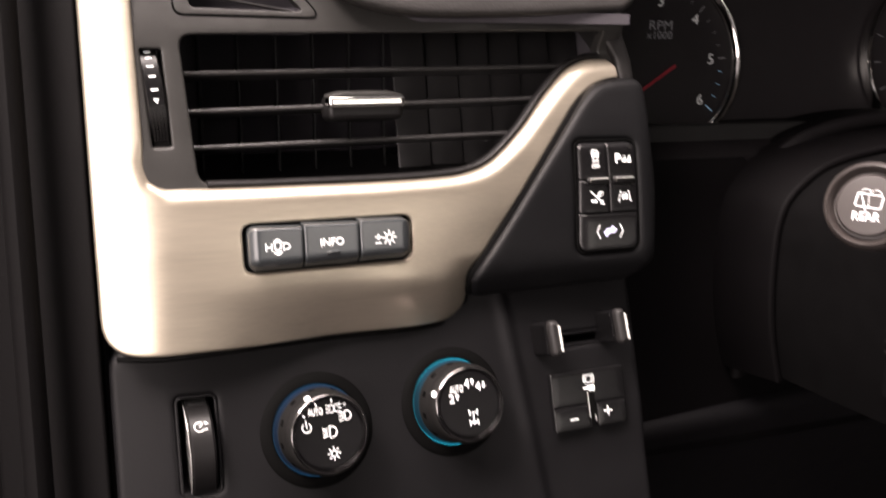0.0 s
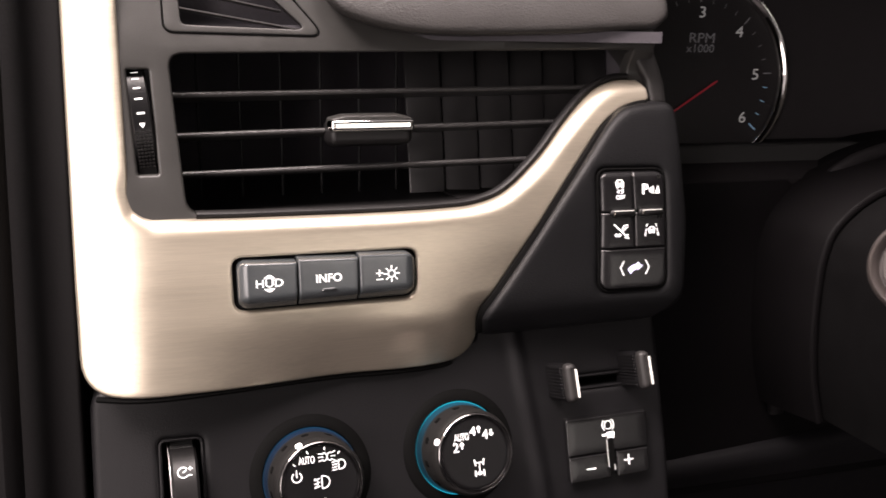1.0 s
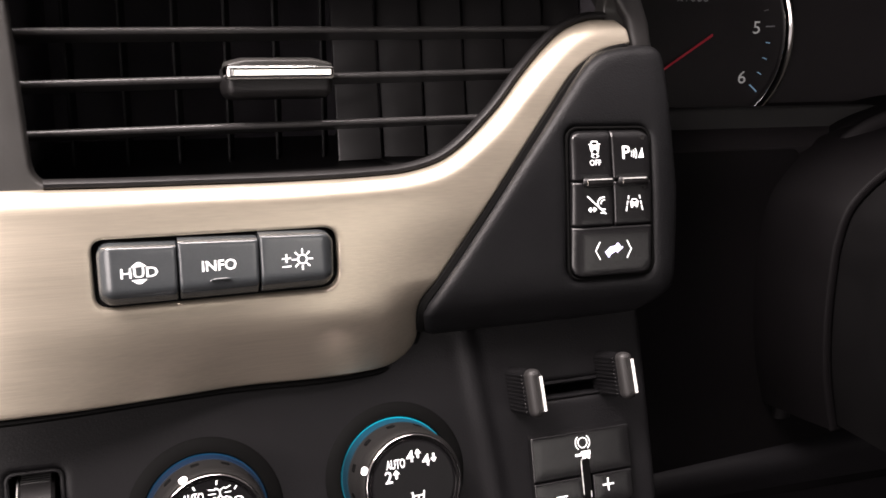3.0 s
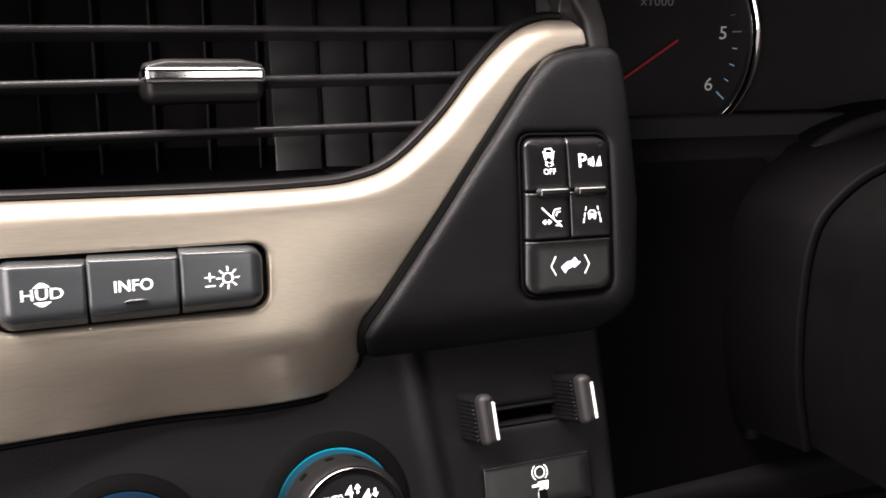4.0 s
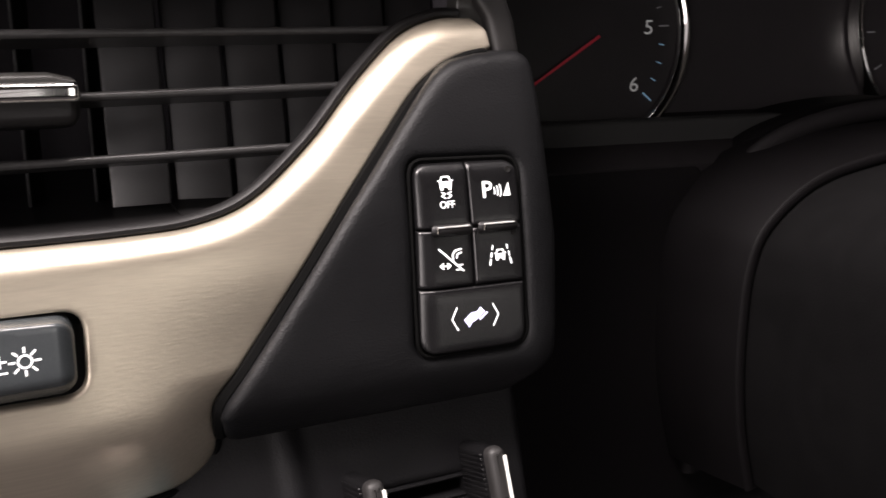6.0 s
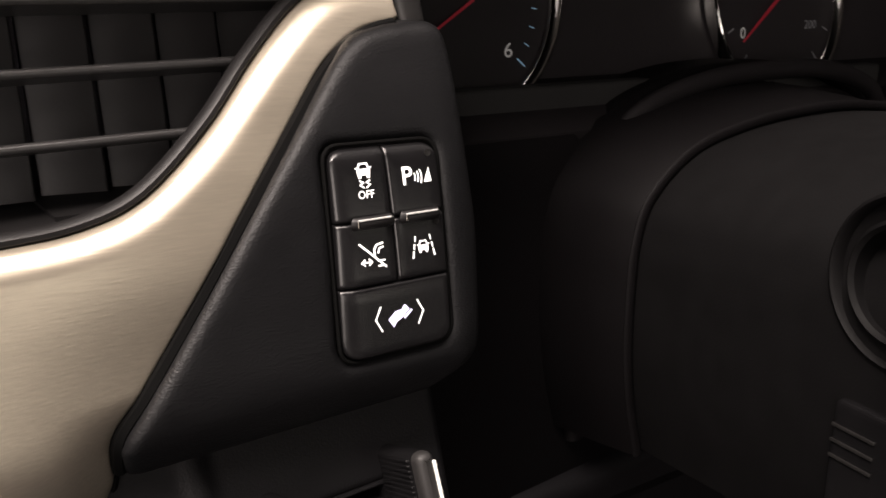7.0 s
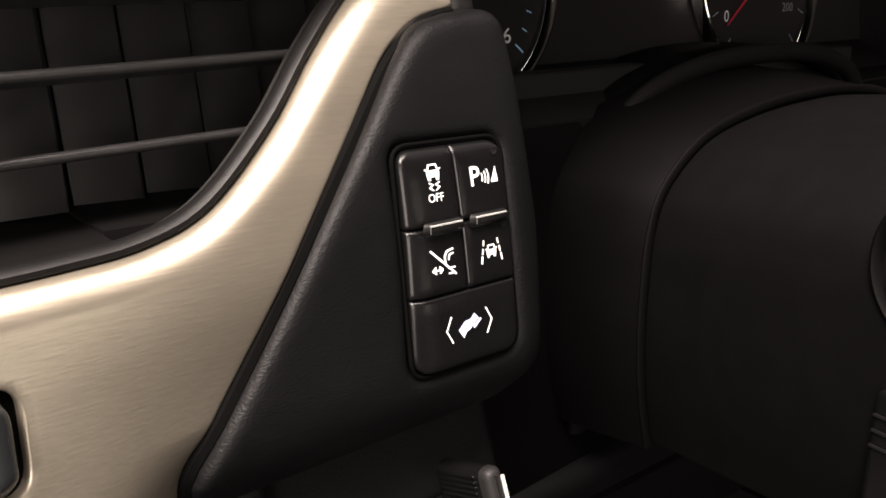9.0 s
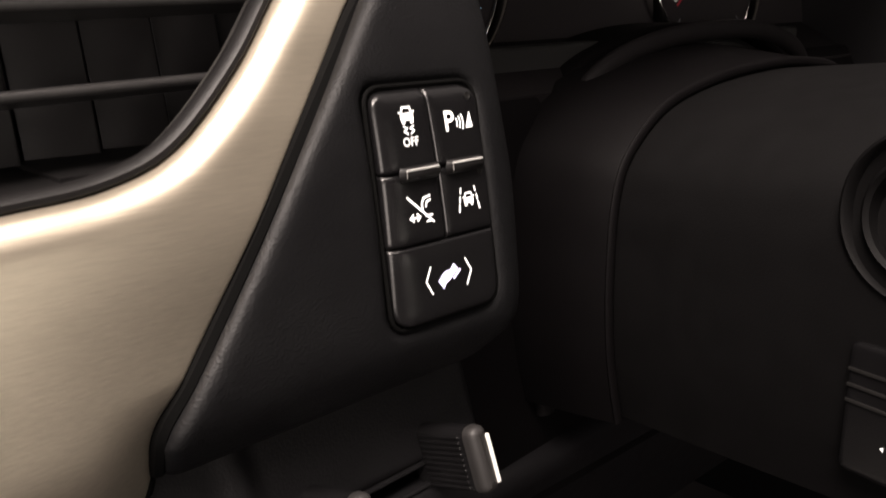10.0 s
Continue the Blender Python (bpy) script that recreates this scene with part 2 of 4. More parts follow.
def lathe(m, profile, n=48, bm=None, start=0.0, turn=360.0, closed_top=True):
    """A body turned round the local z of m from (radius, height) pairs."""
    bm = bm or bmesh.new()
    rings = []
    full = turn >= 360
    for r, h in profile:
        rings.append([bm.verts.new(m @ Vector((r * math.cos(radians(start + turn * k / n)), r * math.sin(radians(start + turn * k / n)), h))) for k in range(n if full else n + 1)])
    for a, b in zip(rings, rings[1:]):
        for k in range(n):
            j = (k + 1) % len(a)
            bm.faces.new((a[k], a[j], b[j], b[k]))
    if closed_top and full and profile[-1][0] > 0:
        bm.faces.new(rings[-1])
    return bm


def slab(m, loop, depth, bevel=0.0005, bm=None, foot=0.0):
    """A convex outline in local x and y raised by depth along local z, its top edge rounded; foot widens its base."""
    bm = bm or bmesh.new()
    q = np.array(loop)
    if sum(q[i - 1][0] * q[i][1] - q[i][0] * q[i - 1][1] for i in range(len(q))) < 0:
        q = q[::-1]
    t = np.roll(q, -1, 0) - np.roll(q, 1, 0)
    nor = np.stack([t[:, 1], -t[:, 0]], 1) / np.maximum(np.linalg.norm(t, axis=1), 1e-9)[:, None]
    layers = [(q + nor * foot, 0.0)]
    for k in range(5):
        a = radians(90 * k / 4)
        layers.append((q - nor * bevel * (1 - math.cos(a)), depth - bevel + bevel * math.sin(a)))
    c = q.mean(0)
    layers.append((c + (layers[-1][0] - c) * 0.93, depth))
    rings = [[bm.verts.new(m @ Vector((x, y, h))) for x, y in p] for p, h in layers]
    for a, b in zip(rings, rings[1:]):
        for k in range(len(a)):
            j = (k + 1) % len(a)
            bm.faces.new((a[k], a[j], b[j], b[k]))
    bm.faces.new(rings[-1])
    bm.faces.new(rings[0][::-1])
    return bm


def rect(w, h, r=0.0, cx=0.0, cy=0.0):
    x0, x1, y0, y1 = cx - w / 2, cx + w / 2, cy - h / 2, cy + h / 2
    return fillet([(x0, y0, r), (x1, y0, r), (x1, y1, r), (x0, y1, r)], 4)


def sweep(path, rx, rz=None, n=10, bm=None):
    """A tube along a path of places."""
    bm = bm or bmesh.new()
    rz = rz or rx
    p = [Vector(a) for a in path]
    rings = []
    for i, a in enumerate(p):
        t = (p[min(i + 1, len(p) - 1)] - p[max(i - 1, 0)]).normalized()
        side = t.cross(Vector((0, 1, 0)) if abs(t.y) < 0.9 else Vector((0, 0, 1))).normalized()
        up = side.cross(t)
        rings.append([bm.verts.new(a + side * rx * math.cos(2 * math.pi * k / n) + up * rz * math.sin(2 * math.pi * k / n)) for k in range(n)])
    for a, b in zip(rings, rings[1:]):
        for k in range(n):
            j = (k + 1) % n
            bm.faces.new((a[k], a[j], b[j], b[k]))
    bm.faces.new(rings[0][::-1])
    bm.faces.new(rings[-1])
    bmesh.ops.recalc_face_normals(bm, faces=bm.faces)
    return bm


def glyph(m, polys=(), lines=(), thick=0.00012, unit=0.001):
    """Flat printed marks: filled outlines and strokes (points, width), in millimetres on the face m."""
    bm = bmesh.new()

    def plate(loop):
        q = [Vector((x * unit, y * unit, 0)) for x, y in loop]
        low, top = [bm.verts.new(m @ v) for v in q], [bm.verts.new(m @ (v + Vector((0, 0, thick)))) for v in q]
        bm.faces.new(top)
        for k in range(len(q)):
            j = (k + 1) % len(q)
            bm.faces.new((low[k], low[j], top[j], top[k]))

    for loop in polys:
        plate(loop)
    for pts, w in lines:
        for a, b in zip(pts, pts[1:]):
            a, b = Vector(a), Vector(b)
            d = (b - a).normalized()
            s, e = Vector((-d.y, d.x)) * w * 0.4, d * w * 0.3
            plate([tuple(v) for v in (a - s - e, b - s + e, b + s + e, a + s - e)])
    bmesh.ops.recalc_face_normals(bm, faces=bm.faces)
    return bm


def arc(cx, cy, r, a0, a1, n=10):
    return [(cx + r * math.cos(radians(a0 + (a1 - a0) * k / n)), cy + r * math.sin(radians(a0 + (a1 - a0) * k / n))) for k in range(n + 1)]


def words(text, m, size, squeeze=1.0, shear=0.0, bold=0.0, thick=0.0001):
    """Lettering in the built-in font, centred on the face m; size is the capitals' height in metres."""
    data = bpy.data.curves.new("words", "FONT")
    data.body, data.align_x, data.align_y = text, "CENTER", "CENTER"
    data.size, data.shear, data.offset, data.extrude, data.resolution_u = 1.0, shear, bold, 0.0, 3
    ob = bpy.data.objects.new("words", data)
    me = bpy.data.meshes.new_from_object(ob)
    bm = bmesh.new()
    bm.from_mesh(me)
    bpy.data.objects.remove(ob)
    bpy.data.curves.remove(data)
    bpy.data.meshes.remove(me)
    k = size / 0.69
    bmesh.ops.transform(bm, matrix=m @ Matrix.Translation((0, 0, thick)) @ Matrix.Diagonal((k * squeeze, k, k, 1)), verts=bm.verts)
    return bm


def merge(*parts):
    out = bmesh.new()
    for b in parts:
        me = bpy.data.meshes.new("tmp")
        b.to_mesh(me)
        b.free()
        out.from_mesh(me)
        bpy.data.meshes.remove(me)
    return out


def loft(loops, cap_front=False):
    """A skin through closed loops of equal count."""
    bm = bmesh.new()
    rings = [[bm.verts.new(p) for p in loop] for loop in loops]
    for a, b in zip(rings, rings[1:]):
        for k in range(len(a)):
            j = (k + 1) % len(a)
            bm.faces.new((a[k], a[j], b[j], b[k]))
    if cap_front:
        bm.faces.new(rings[-1])
    bmesh.ops.recalc_face_normals(bm, faces=bm.faces)
    return bm


def box(lo, hi, bm=None):
    bm = bm or bmesh.new()
    c = [(Vector(a) + Vector(b)) / 2 for a, b in ((lo, hi),)][0]
    s = Vector(hi) - Vector(lo)
    bmesh.ops.create_cube(bm, size=1, matrix=Matrix.Translation(c) @ Matrix.Diagonal((*s, 1)))
    return bm


def soft(x, k):
    return k * math.log1p(math.exp(max(-40.0, min(40.0, x / k))))


def ease(x, a, b):
    t = max(0.0, min(1.0, (x - a) / (b - a)))
    return t * t * (3 - 2 * t)


# ---- the faces of the dashboard: y over x and z ----
def face_main(x, z):
    return 0.412 + 0.09 * (x - 0.095) + 0.20 * (z - 0.715)


def arm_lean(x, z):
    """The arm beside the vent leans back more and more towards its tip."""
    return (0.10 * soft(z - 0.745, 0.006) + 0.16 * soft(z - 0.772, 0.005)) * ease(x, 0.15, 0.20)


def belly(x, z):
    """The trim's gentle bulge above its fold."""
    return 0.0012 * (1 - math.cos(math.pi * max(0.0, min(1.0, (0.724 - z) / 0.035)))) * (1 - ease(x, 0.09, 0.14))


def face_trim(x, z):
    fold = 0.6965 - 0.045 * (x - 0.01)
    return face_main(x, z) + belly(x, z) + arm_lean(x, z) + (0.06 + 0.54 * ease(x, 0.008, 0.115)) * soft(fold - z, 0.0022) + 0.46 * soft(0.0120 - x, 0.0052) + 0.10 * soft(0.048 - x, 0.010) + 0.13 * soft(x - 0.13, 0.008) * (1 - ease(z, 0.69, 0.735)) + 0.40 * soft(x - 0.155, 0.003) * (1 - ease(z, 0.686, 0.702))


ARM_IN = curve([(0.2635, 0.7980), (0.2505, 0.7974), (0.2361, 0.7918), (0.2188, 0.7776), (0.2025, 0.7612), (0.1836, 0.7466), (0.1670, 0.7412), (0.148, 0.7400), (0.126, 0.7398)], 6)
TRIM_LIP = ARM_IN[::2] + [(0.11, 0.7399), (0.0225, 0.7421), (0.0160, 0.7465), (0.0134, 0.7540), (0.0113, 0.90)]


def lip_distance(x, z):
    best = 1.0
    for (ax, az), (bx, bz) in zip(TRIM_LIP, TRIM_LIP[1:]):
        ex, ez = bx - ax, bz - az
        t = max(0.0, min(1.0, ((x - ax) * ex + (z - az) * ez) / (ex * ex + ez * ez + 1e-12)))
        best = min(best, math.hypot(x - ax - ex * t, z - az - ez * t))
    return best


def face_trim_rolled(x, z):
    """The trim's face, rolling over towards the vent along its upper edge."""
    d = lip_distance(x, z)
    roll = max(0.0, 0.0066 - d) ** 2 * 88
    return face_trim(x, z) + roll * (1 - 0.8 * ease(z, 0.745, 0.765) * (1 - ease(x, 0.02, 0.04)))


def face_surround(x, z):
    return face_main(x, z) + arm_lean(x, z) * (1 - ease(z, 0.800, 0.816)) + 0.0070 + 0.15 * soft(z - 0.812, 0.002)


def face_side(x, z):
    return 0.4172 + 0.13 * (z - 0.70) + 2.0 * max(0.0, z - 0.715) ** 2 + 9.0 * max(0.0, 0.703 - z) ** 2 + 0.5 * soft(x - 0.2715 - 0.003 * ease(z, 0.74, 0.78), 0.0012) + 0.5 * soft(0.689 - z, 0.002)


def face_lower(x, z):
    r = x - (0.1890 + 0.135 * (0.672 - z))
    lens = ease(z, 0.575, 0.61) * (1 - ease(z, 0.664, 0.688))
    return 0.414 + 0.06 * (x - 0.15) + 0.30 * (z - 0.62) + 0.25 * soft(0.022 - x, 0.008) - 0.0022 * lens * ease(r, -0.0060, 0.0012) + 0.0024 * ease(r, 0.0008, 0.0070)


def face_knob(x, z):
    return 0.414 + 0.06 * (x - 0.15) + 0.30 * (z - 0.62)


def face_slat(x, z):
    return 0.4357 + 0.1 * x


def face_dial(x, z):
    return 0.5965 + 0.15 * (z - 0.78)


# ---- trim panel ----
ARM_OUT = curve([(0.140, 0.6650), (0.152, 0.6652), (0.1600, 0.6664), (0.1662, 0.6700), (0.1690, 0.6765), (0.1680, 0.6845), (0.1685, 0.6915), (0.1742, 0.6995), (0.1828, 0.7105), (0.2030, 0.7372), (0.2254, 0.7638), (0.2380, 0.7770), (0.2515, 0.7850), (0.2665, 0.7880)], 6)
trim_outline = fillet([(-0.0100, 0.90), (-0.0100, 0.6690, 0.016), (0.030, 0.6688), (0.080, 0.6665)] + ARM_OUT + [(0.2672, 0.7890, 0.001), (0.2668, 0.7940, 0.003)] + ARM_IN
                      + [(0.11, 0.7399), (0.0583, 0.7409), (0.0133, 0.7422, 0.011), (0.0113, 0.90)])
KEY_HOLE = [(0.0532, 0.7026, 0.0050), (0.1350, 0.7022, 0.0060), (0.1358, 0.7240, 0.006), (0.0527, 0.7253, 0.0045)]
trim = plain("trim_panel", pad(trim_outline, face_trim_rolled, 0.009, 0.0013, 0.0014, [fillet(KEY_HOLE)], 0.002), M_TRIM,
             "champagne brushed-metal dashboard trim panel curving round the air vent", "trim panel")


# black cord for the gap's shade, hiding the leather's side wall
groove_strip = [p for p in ARM_OUT if p[1] > 0.680 and p[0] < 0.262]
part("groove_strip", sweep([(x + 0.0016, 0.6 * face_side(x, z) + 0.4 * face_trim(x, z) + 0.0034, z - 0.0010) for x, z in groove_strip], 0.0024, 0.0022, 8), M_GAP_SHADE, trim, "black cord along the trim's edge, in place of a shaded gap")
# black cord drawn where the trim's lower edge casts its shadow
underside = [(-0.004 + 0.006 * i, 0.6690 - 0.0039 * ease(-0.004 + 0.006 * i, 0.02, 0.14)) for i in range(24)] + [p for p in ARM_OUT if 0.141 < p[0] and p[1] < 0.680 and p[0] < 0.1695]
part("groove_strip", sweep([(x, face_trim(x, z) + 0.0020, z - 0.0016) for x, z in underside], 0.0014, 0.0014, 8), M_GAP_SHADE, trim, "black cord in place of the shadow under the trim")


# ---- air vent ----
vent = thing("air_vent", (0.14, 0.45, 0.78), "dark grey dashboard air vent with three horizontal slats", "air vent")
VENT_IN = curve([(0.2600, 0.7990), (0.2501, 0.7984), (0.2354, 0.7927), (0.2180, 0.7784), (0.2017, 0.7620), (0.1829, 0.7474), (0.1667, 0.7421), (0.148, 0.7409), (0.126, 0.7407)], 6)
vent_hole = fillet([(0.0315, 0.8092, 0.006), (0.0362, 0.7425, 0.008), (0.11, 0.7408)] + VENT_IN[::-1] + [(0.2600, 0.8132)])
WHEEL_HOLE = [(0.0146, 0.8028, 0.001), (0.0172, 0.7600, 0.001), (0.0256, 0.7600, 0.001), (0.0237, 0.8028, 0.001)]
SIDE_VENT = [(0.0350, 0.8720, 0.002), (0.0375, 0.8212, 0.003), (0.0925, 0.8197, 0.002)]
part("housing", pad([(0.0088, 0.90), (0.0088, 0.735), (0.170, 0.735), (0.212, 0.762), (0.236, 0.786), (0.262, 0.792), (0.270, 0.786), (0.2725, 0.786), (0.2725, 0.90)],
                               face_surround, 0.007, 0.0012, 0.006, [vent_hole, fillet(WHEEL_HOLE), fillet(SIDE_VENT)], 0.0025), M_SATIN, vent, "satin dark grey vent housing")
part("lip", sweep([(x - 0.0005, face_surround(x, z) + 0.0008, z + 0.0005) for x, z in [(0.040, 0.7424), (0.06, 0.7418), (0.11, 0.7409)] + VENT_IN[::-1]], 0.0019, 0.0028, 10), M_LIP, vent)


def slat(z0, z1, x0, x1, depth=0.015):
    """A vent slat: a rounded nose to the front, thinning and dropping towards the back."""
    bm = bmesh.new()
    rings = []
    section = [(0.0014 - 0.0014 * math.cos(radians(a)), 0.0013 * math.sin(radians(a))) for a in range(-90, 91, 20)] + [(depth, -0.0030), (depth, -0.0040)]
    for i in range(13):
        t = i / 12
        x, z = x0 + (x1 - x0) * t, z0 + (z1 - z0) * t
        rings.append([bm.verts.new((x, face_slat(x, z) + dy, z + dz)) for dy, dz in section])
    for a, b in zip(rings, rings[1:]):
        for k in range(len(a)):
            j = (k + 1) % len(a)
            bm.faces.new((a[k], a[j], b[j], b[k]))
    bm.faces.new(rings[0][::-1])
    bm.faces.new(rings[-1])
    bmesh.ops.recalc_face_normals(bm, faces=bm.faces)
    return bm


for z0, z1, x1 in ((0.7917, 0.7944, 0.2505), (0.7743, 0.7771, 0.2310), (0.7574, 0.7585, 0.2135)):
    s = part("slat", slat(z0, z1, 0.0318, x1), M_SLAT, vent)
    part("pivot_pin", sweep([(x1 - 0.001, face_slat(x1, z1) + 0.001, z1), (x1 + 0.005, face_slat(x1, z1) + 0.001, z1 + 0.0003)], 0.0008, None, 8), M_SILVER, s)
# upright vanes behind the slats: one bank fanned edge on to the camera, the other turned so that its broad sides show
for i in range(6):
    x = 0.0445 + 0.0205 * i
    m = pose(x, face_slat(x, 0) + 0.052, 0.777, 0, 0, -math.degrees((x - 0.03) / 0.46))
    # blacker plastic on this bank stands in for shade in the duct
    part("vane", slab(m @ pose(0, 0, -0.038), rect(0.0013, 0.020, 0.0005), 0.076, 0.0004), M_PLASTIC, vent)
for i in range(6):
    x = 0.1575 + 0.0200 * i
    m = pose(x, face_slat(x, 0) + 0.034, 0.777, -12, 0, 0) @ pose(0, 0, 0, 0, 0, 80)
    part("vane", slab(m @ pose(0, 0, -0.038), rect(0.0020, 0.0184, 0.0008), 0.076, 0.0005), M_VANE, vent)
for lo, hi in (((0.024, 0.580, 0.735), (0.275, 0.586, 0.822)), ((0.024, 0.446, 0.735), (0.029, 0.580, 0.822)), ((0.029, 0.441, 0.7355), (0.166, 0.580, 0.7395)), ((0.166, 0.452, 0.7365), (0.27, 0.580, 0.7405)),
               ((0.029, 0.445, 0.8165), (0.27, 0.580, 0.822)), ((0.268, 0.462, 0.738), (0.272, 0.58, 0.8165))):
    # floor walls take the darker lip plastic in place of shade
    part("duct_wall", box(lo, hi), M_LIP if hi[2] < 0.745 else M_DUCT, vent)
# sliding tab on the middle slat: dark body, chrome band, satin cap above it
tab = part("tab", slab(on(0.1200, 0.7742, face_slat, -0.002), rect(0.0400, 0.0115, 0.004), 0.0088, 0.0030, foot=0.001), M_LIP, vent, "dark sliding tab with a chrome band")
part("chrome_band", slab(on(0.1200, 0.7775, face_slat, 0.0010) @ pose(0, 0, 0, -3, 0, 0), rect(0.0404, 0.0056, 0.0020), 0.0072, 0.0018), M_CHROME, tab, "bright chrome band")
part("cap", slab(on(0.1200, 0.7806, face_slat, -0.001), fillet([(-0.0197, -0.0017, 0.0006), (0.0197, -0.0017, 0.0006), (0.0193, 0.0004, 0.0012), (0.0130, 0.0019, 0.004), (-0.0130, 0.0019, 0.004), (-0.0193, 0.0004, 0.0012)], 4), 0.0082, 0.0012, foot=0.0004), M_SATIN, tab, "satin grey cap")

part("end_cap", pad(fillet([(0.2545, 0.8185, 0.002), (0.2640, 0.8065), (0.2688, 0.7980), (0.2700, 0.7850, 0.001), (0.2815, 0.7850, 0.001), (0.2808, 0.7970), (0.2765, 0.8100), (0.2742, 0.8220), (0.2745, 0.8360, 0.001), (0.2580, 0.8360, 0.001)]),
                    lambda x, z: 0.4560 + 0.30 * (z - 0.80) + 0.5 * soft(x - 0.2745, 0.002), 0.02, 0.0030, 0.003, (), 0.0015), M_CAPGREY, vent, "grey end cap of the vent housing")

# thumb wheel
wheel_m = on(0.0198, 0.7825, face_surround, -0.0437) @ pose(0, 0, 0, 0, 0, 4)
wheel = part("thumbwheel", lathe(wheel_m @ pose(0, 0, 0, 0, 90, 0), [(0.0, -0.0041), (0.0442, -0.0041), (0.0450, -0.0034), (0.0450, 0.0034), (0.0442, 0.0041), (0.0, 0.0041)], 120), M_BUTTON, vent, "black ribbed vent thumbwheel with white marks")


def on_wheel(h):
    """A place on the wheel's rim, h metres above its middle."""
    return wheel_m @ pose(0, 0, 0, -math.degrees(math.asin(h / 0.0450)), 0, 0) @ pose(0, 0, 0.0450)


for h, w in ((0.0200, 0.3), (0.0172, 0.4), (0.0132, 0.6), (0.0086, 0.75), (0.0026, 0.95)):
    part("mark", glyph(on_wheel(h), lines=[([(-1.3, 0), (1.3, 0)], w)]), M_GLYPH, wheel)
part("arrow_mark", glyph(on_wheel(-0.0024), [[(-1.2, 0.9), (1.2, 0.9), (0, -1.1)]]), M_GLYPH, wheel)
for i in range(11):
    h = -0.0052 - 0.0014 * i
    bm = bmesh.new()
    for j in range(5):
        slab(on_wheel(h) @ pose((j - 2) * 0.00135, 0, 0), rect(0.0009, 0.0008), 0.0004, 0.0001, bm)
    part("knurl", bm, M_KNOB, wheel)

# ---- demister vent above ----
demister = thing("demister_vent", (0.055, 0.44, 0.83), "small triangular side-window demister vent in dark grey plastic", "air vent")
part("frame", pad(fillet([(0.0290, 0.900, 0.003), (0.0306, 0.8184, 0.0045), (0.0985, 0.8177, 0.003)]), lambda x, z: face_surround(x, z) - 0.0003, 0.008, 0.0005, 0.006,
                  [fillet([(0.0348, 0.872, 0.002), (0.0374, 0.8212, 0.003), (0.0912, 0.8200, 0.002)])], 0.002), M_SATIN, demister)
for z, x0, x1 in ((0.8240, 0.037, 0.088), (0.8320, 0.0365, 0.080), (0.8400, 0.036, 0.072), (0.848, 0.0355, 0.064)):
    part("slat", sweep([(x0, face_surround(x0, z) + 0.005, z + 0.004), (x1, face_surround(x1, z) + 0.005, z - 0.004)], 0.0008, 0.004, 8), M_SLAT, demister)
SEAM = fillet([(0.0287, 0.901, 0.003), (0.0303, 0.8181, 0.0046), (0.0988, 0.8174, 0.0031)])
part("seam", sweep([(x, face_surround(x, z) - 0.0002, z) for x, z in SEAM + SEAM[:2]], 0.0005, 0.0004, 6), M_GAP_SHADE, demister)
part("duct", box((0.030, 0.462, 0.81), (0.095, 0.468, 0.90)), M_DUCT, demister)

# ---- dashboard top ----
PAD_LOW = curve([(0.088, 0.900), (0.0930, 0.858), (0.0968, 0.8404), (0.1093, 0.8262), (0.1423, 0.8190), (0.20, 0.8195), (0.268, 0.8236)], 6)
plain("dashboard_top", pad(PAD_LOW + [(0.276, 0.8300), (0.279, 0.90)], lambda x, z: face_main(x, z) - 0.006 + 0.55 * soft(z - 0.832, 0.006) + 9.0 * max(0.0, z - 0.836) ** 2, 0.03, 0.0045, 0.005, (), 0.003), M_TOP,
      "black grained leather dashboard top with a rolled lower edge", "dashboard top", "structure")

# ---- key row in the trim ----
key_row = thing("display_key_row", (0.094, 0.41, 0.714), "row of three grey push keys set in the trim panel", "switch row")
part("recess", pad(fillet([(0.050, 0.6985), (0.138, 0.6985), (0.138, 0.728), (0.050, 0.728)]), lambda x, z: face_main(x, z) + 0.004, 0.004, 0.0005, 0.01), M_GAP_SHADE, key_row)
def face_key(x, z):
    return face_main(x, z) - 0.0056 - 0.10 * (z - 0.714) + 1.2 * soft(0.7082 - z, 0.0005) + 1.0 * soft(0.0582 - x, 0.0005) + 0.8 * soft(x - 0.1300, 0.0005)


def key(x0, x1, rl, rr):
    return part("key", pad(fillet([(x0, 0.7037, rl), (x1, 0.7035, rr), (x1 + 0.0002, 0.7232, rr), (x0 - 0.0002, 0.7243, rl)]), face_key, 0.009, 0.0011, 0.0011, (), 0.0012), M_KEY, key_row)


k1, k2, k3 = key(0.0548, 0.0795, 0.0042, 0.0006), key(0.0803, 0.1065, 0.0006, 0.0006), key(0.1073, 0.1330, 0.0006, 0.005)
part("lettering", words("HUD", on(0.0676, 0.7152, face_key, 0.0), 0.0033, 1.16, 0, 0.0), M_GLYPH, k1)
part("symbol", glyph(on(0.0676, 0.7152, face_key), [[(-2.4, 2.15), (2.4, 2.15), (0.5, 3.6), (-0.5, 3.6)], [(-2.4, -2.15), (2.4, -2.15), (0.5, -3.5), (-0.5, -3.5)]]), M_GLYPH, k1)
part("lettering", words("INFO", on(0.0932, 0.7154, face_key, 0.0), 0.0035, 1.0, 0, 0.005), M_GLYPH, k2)
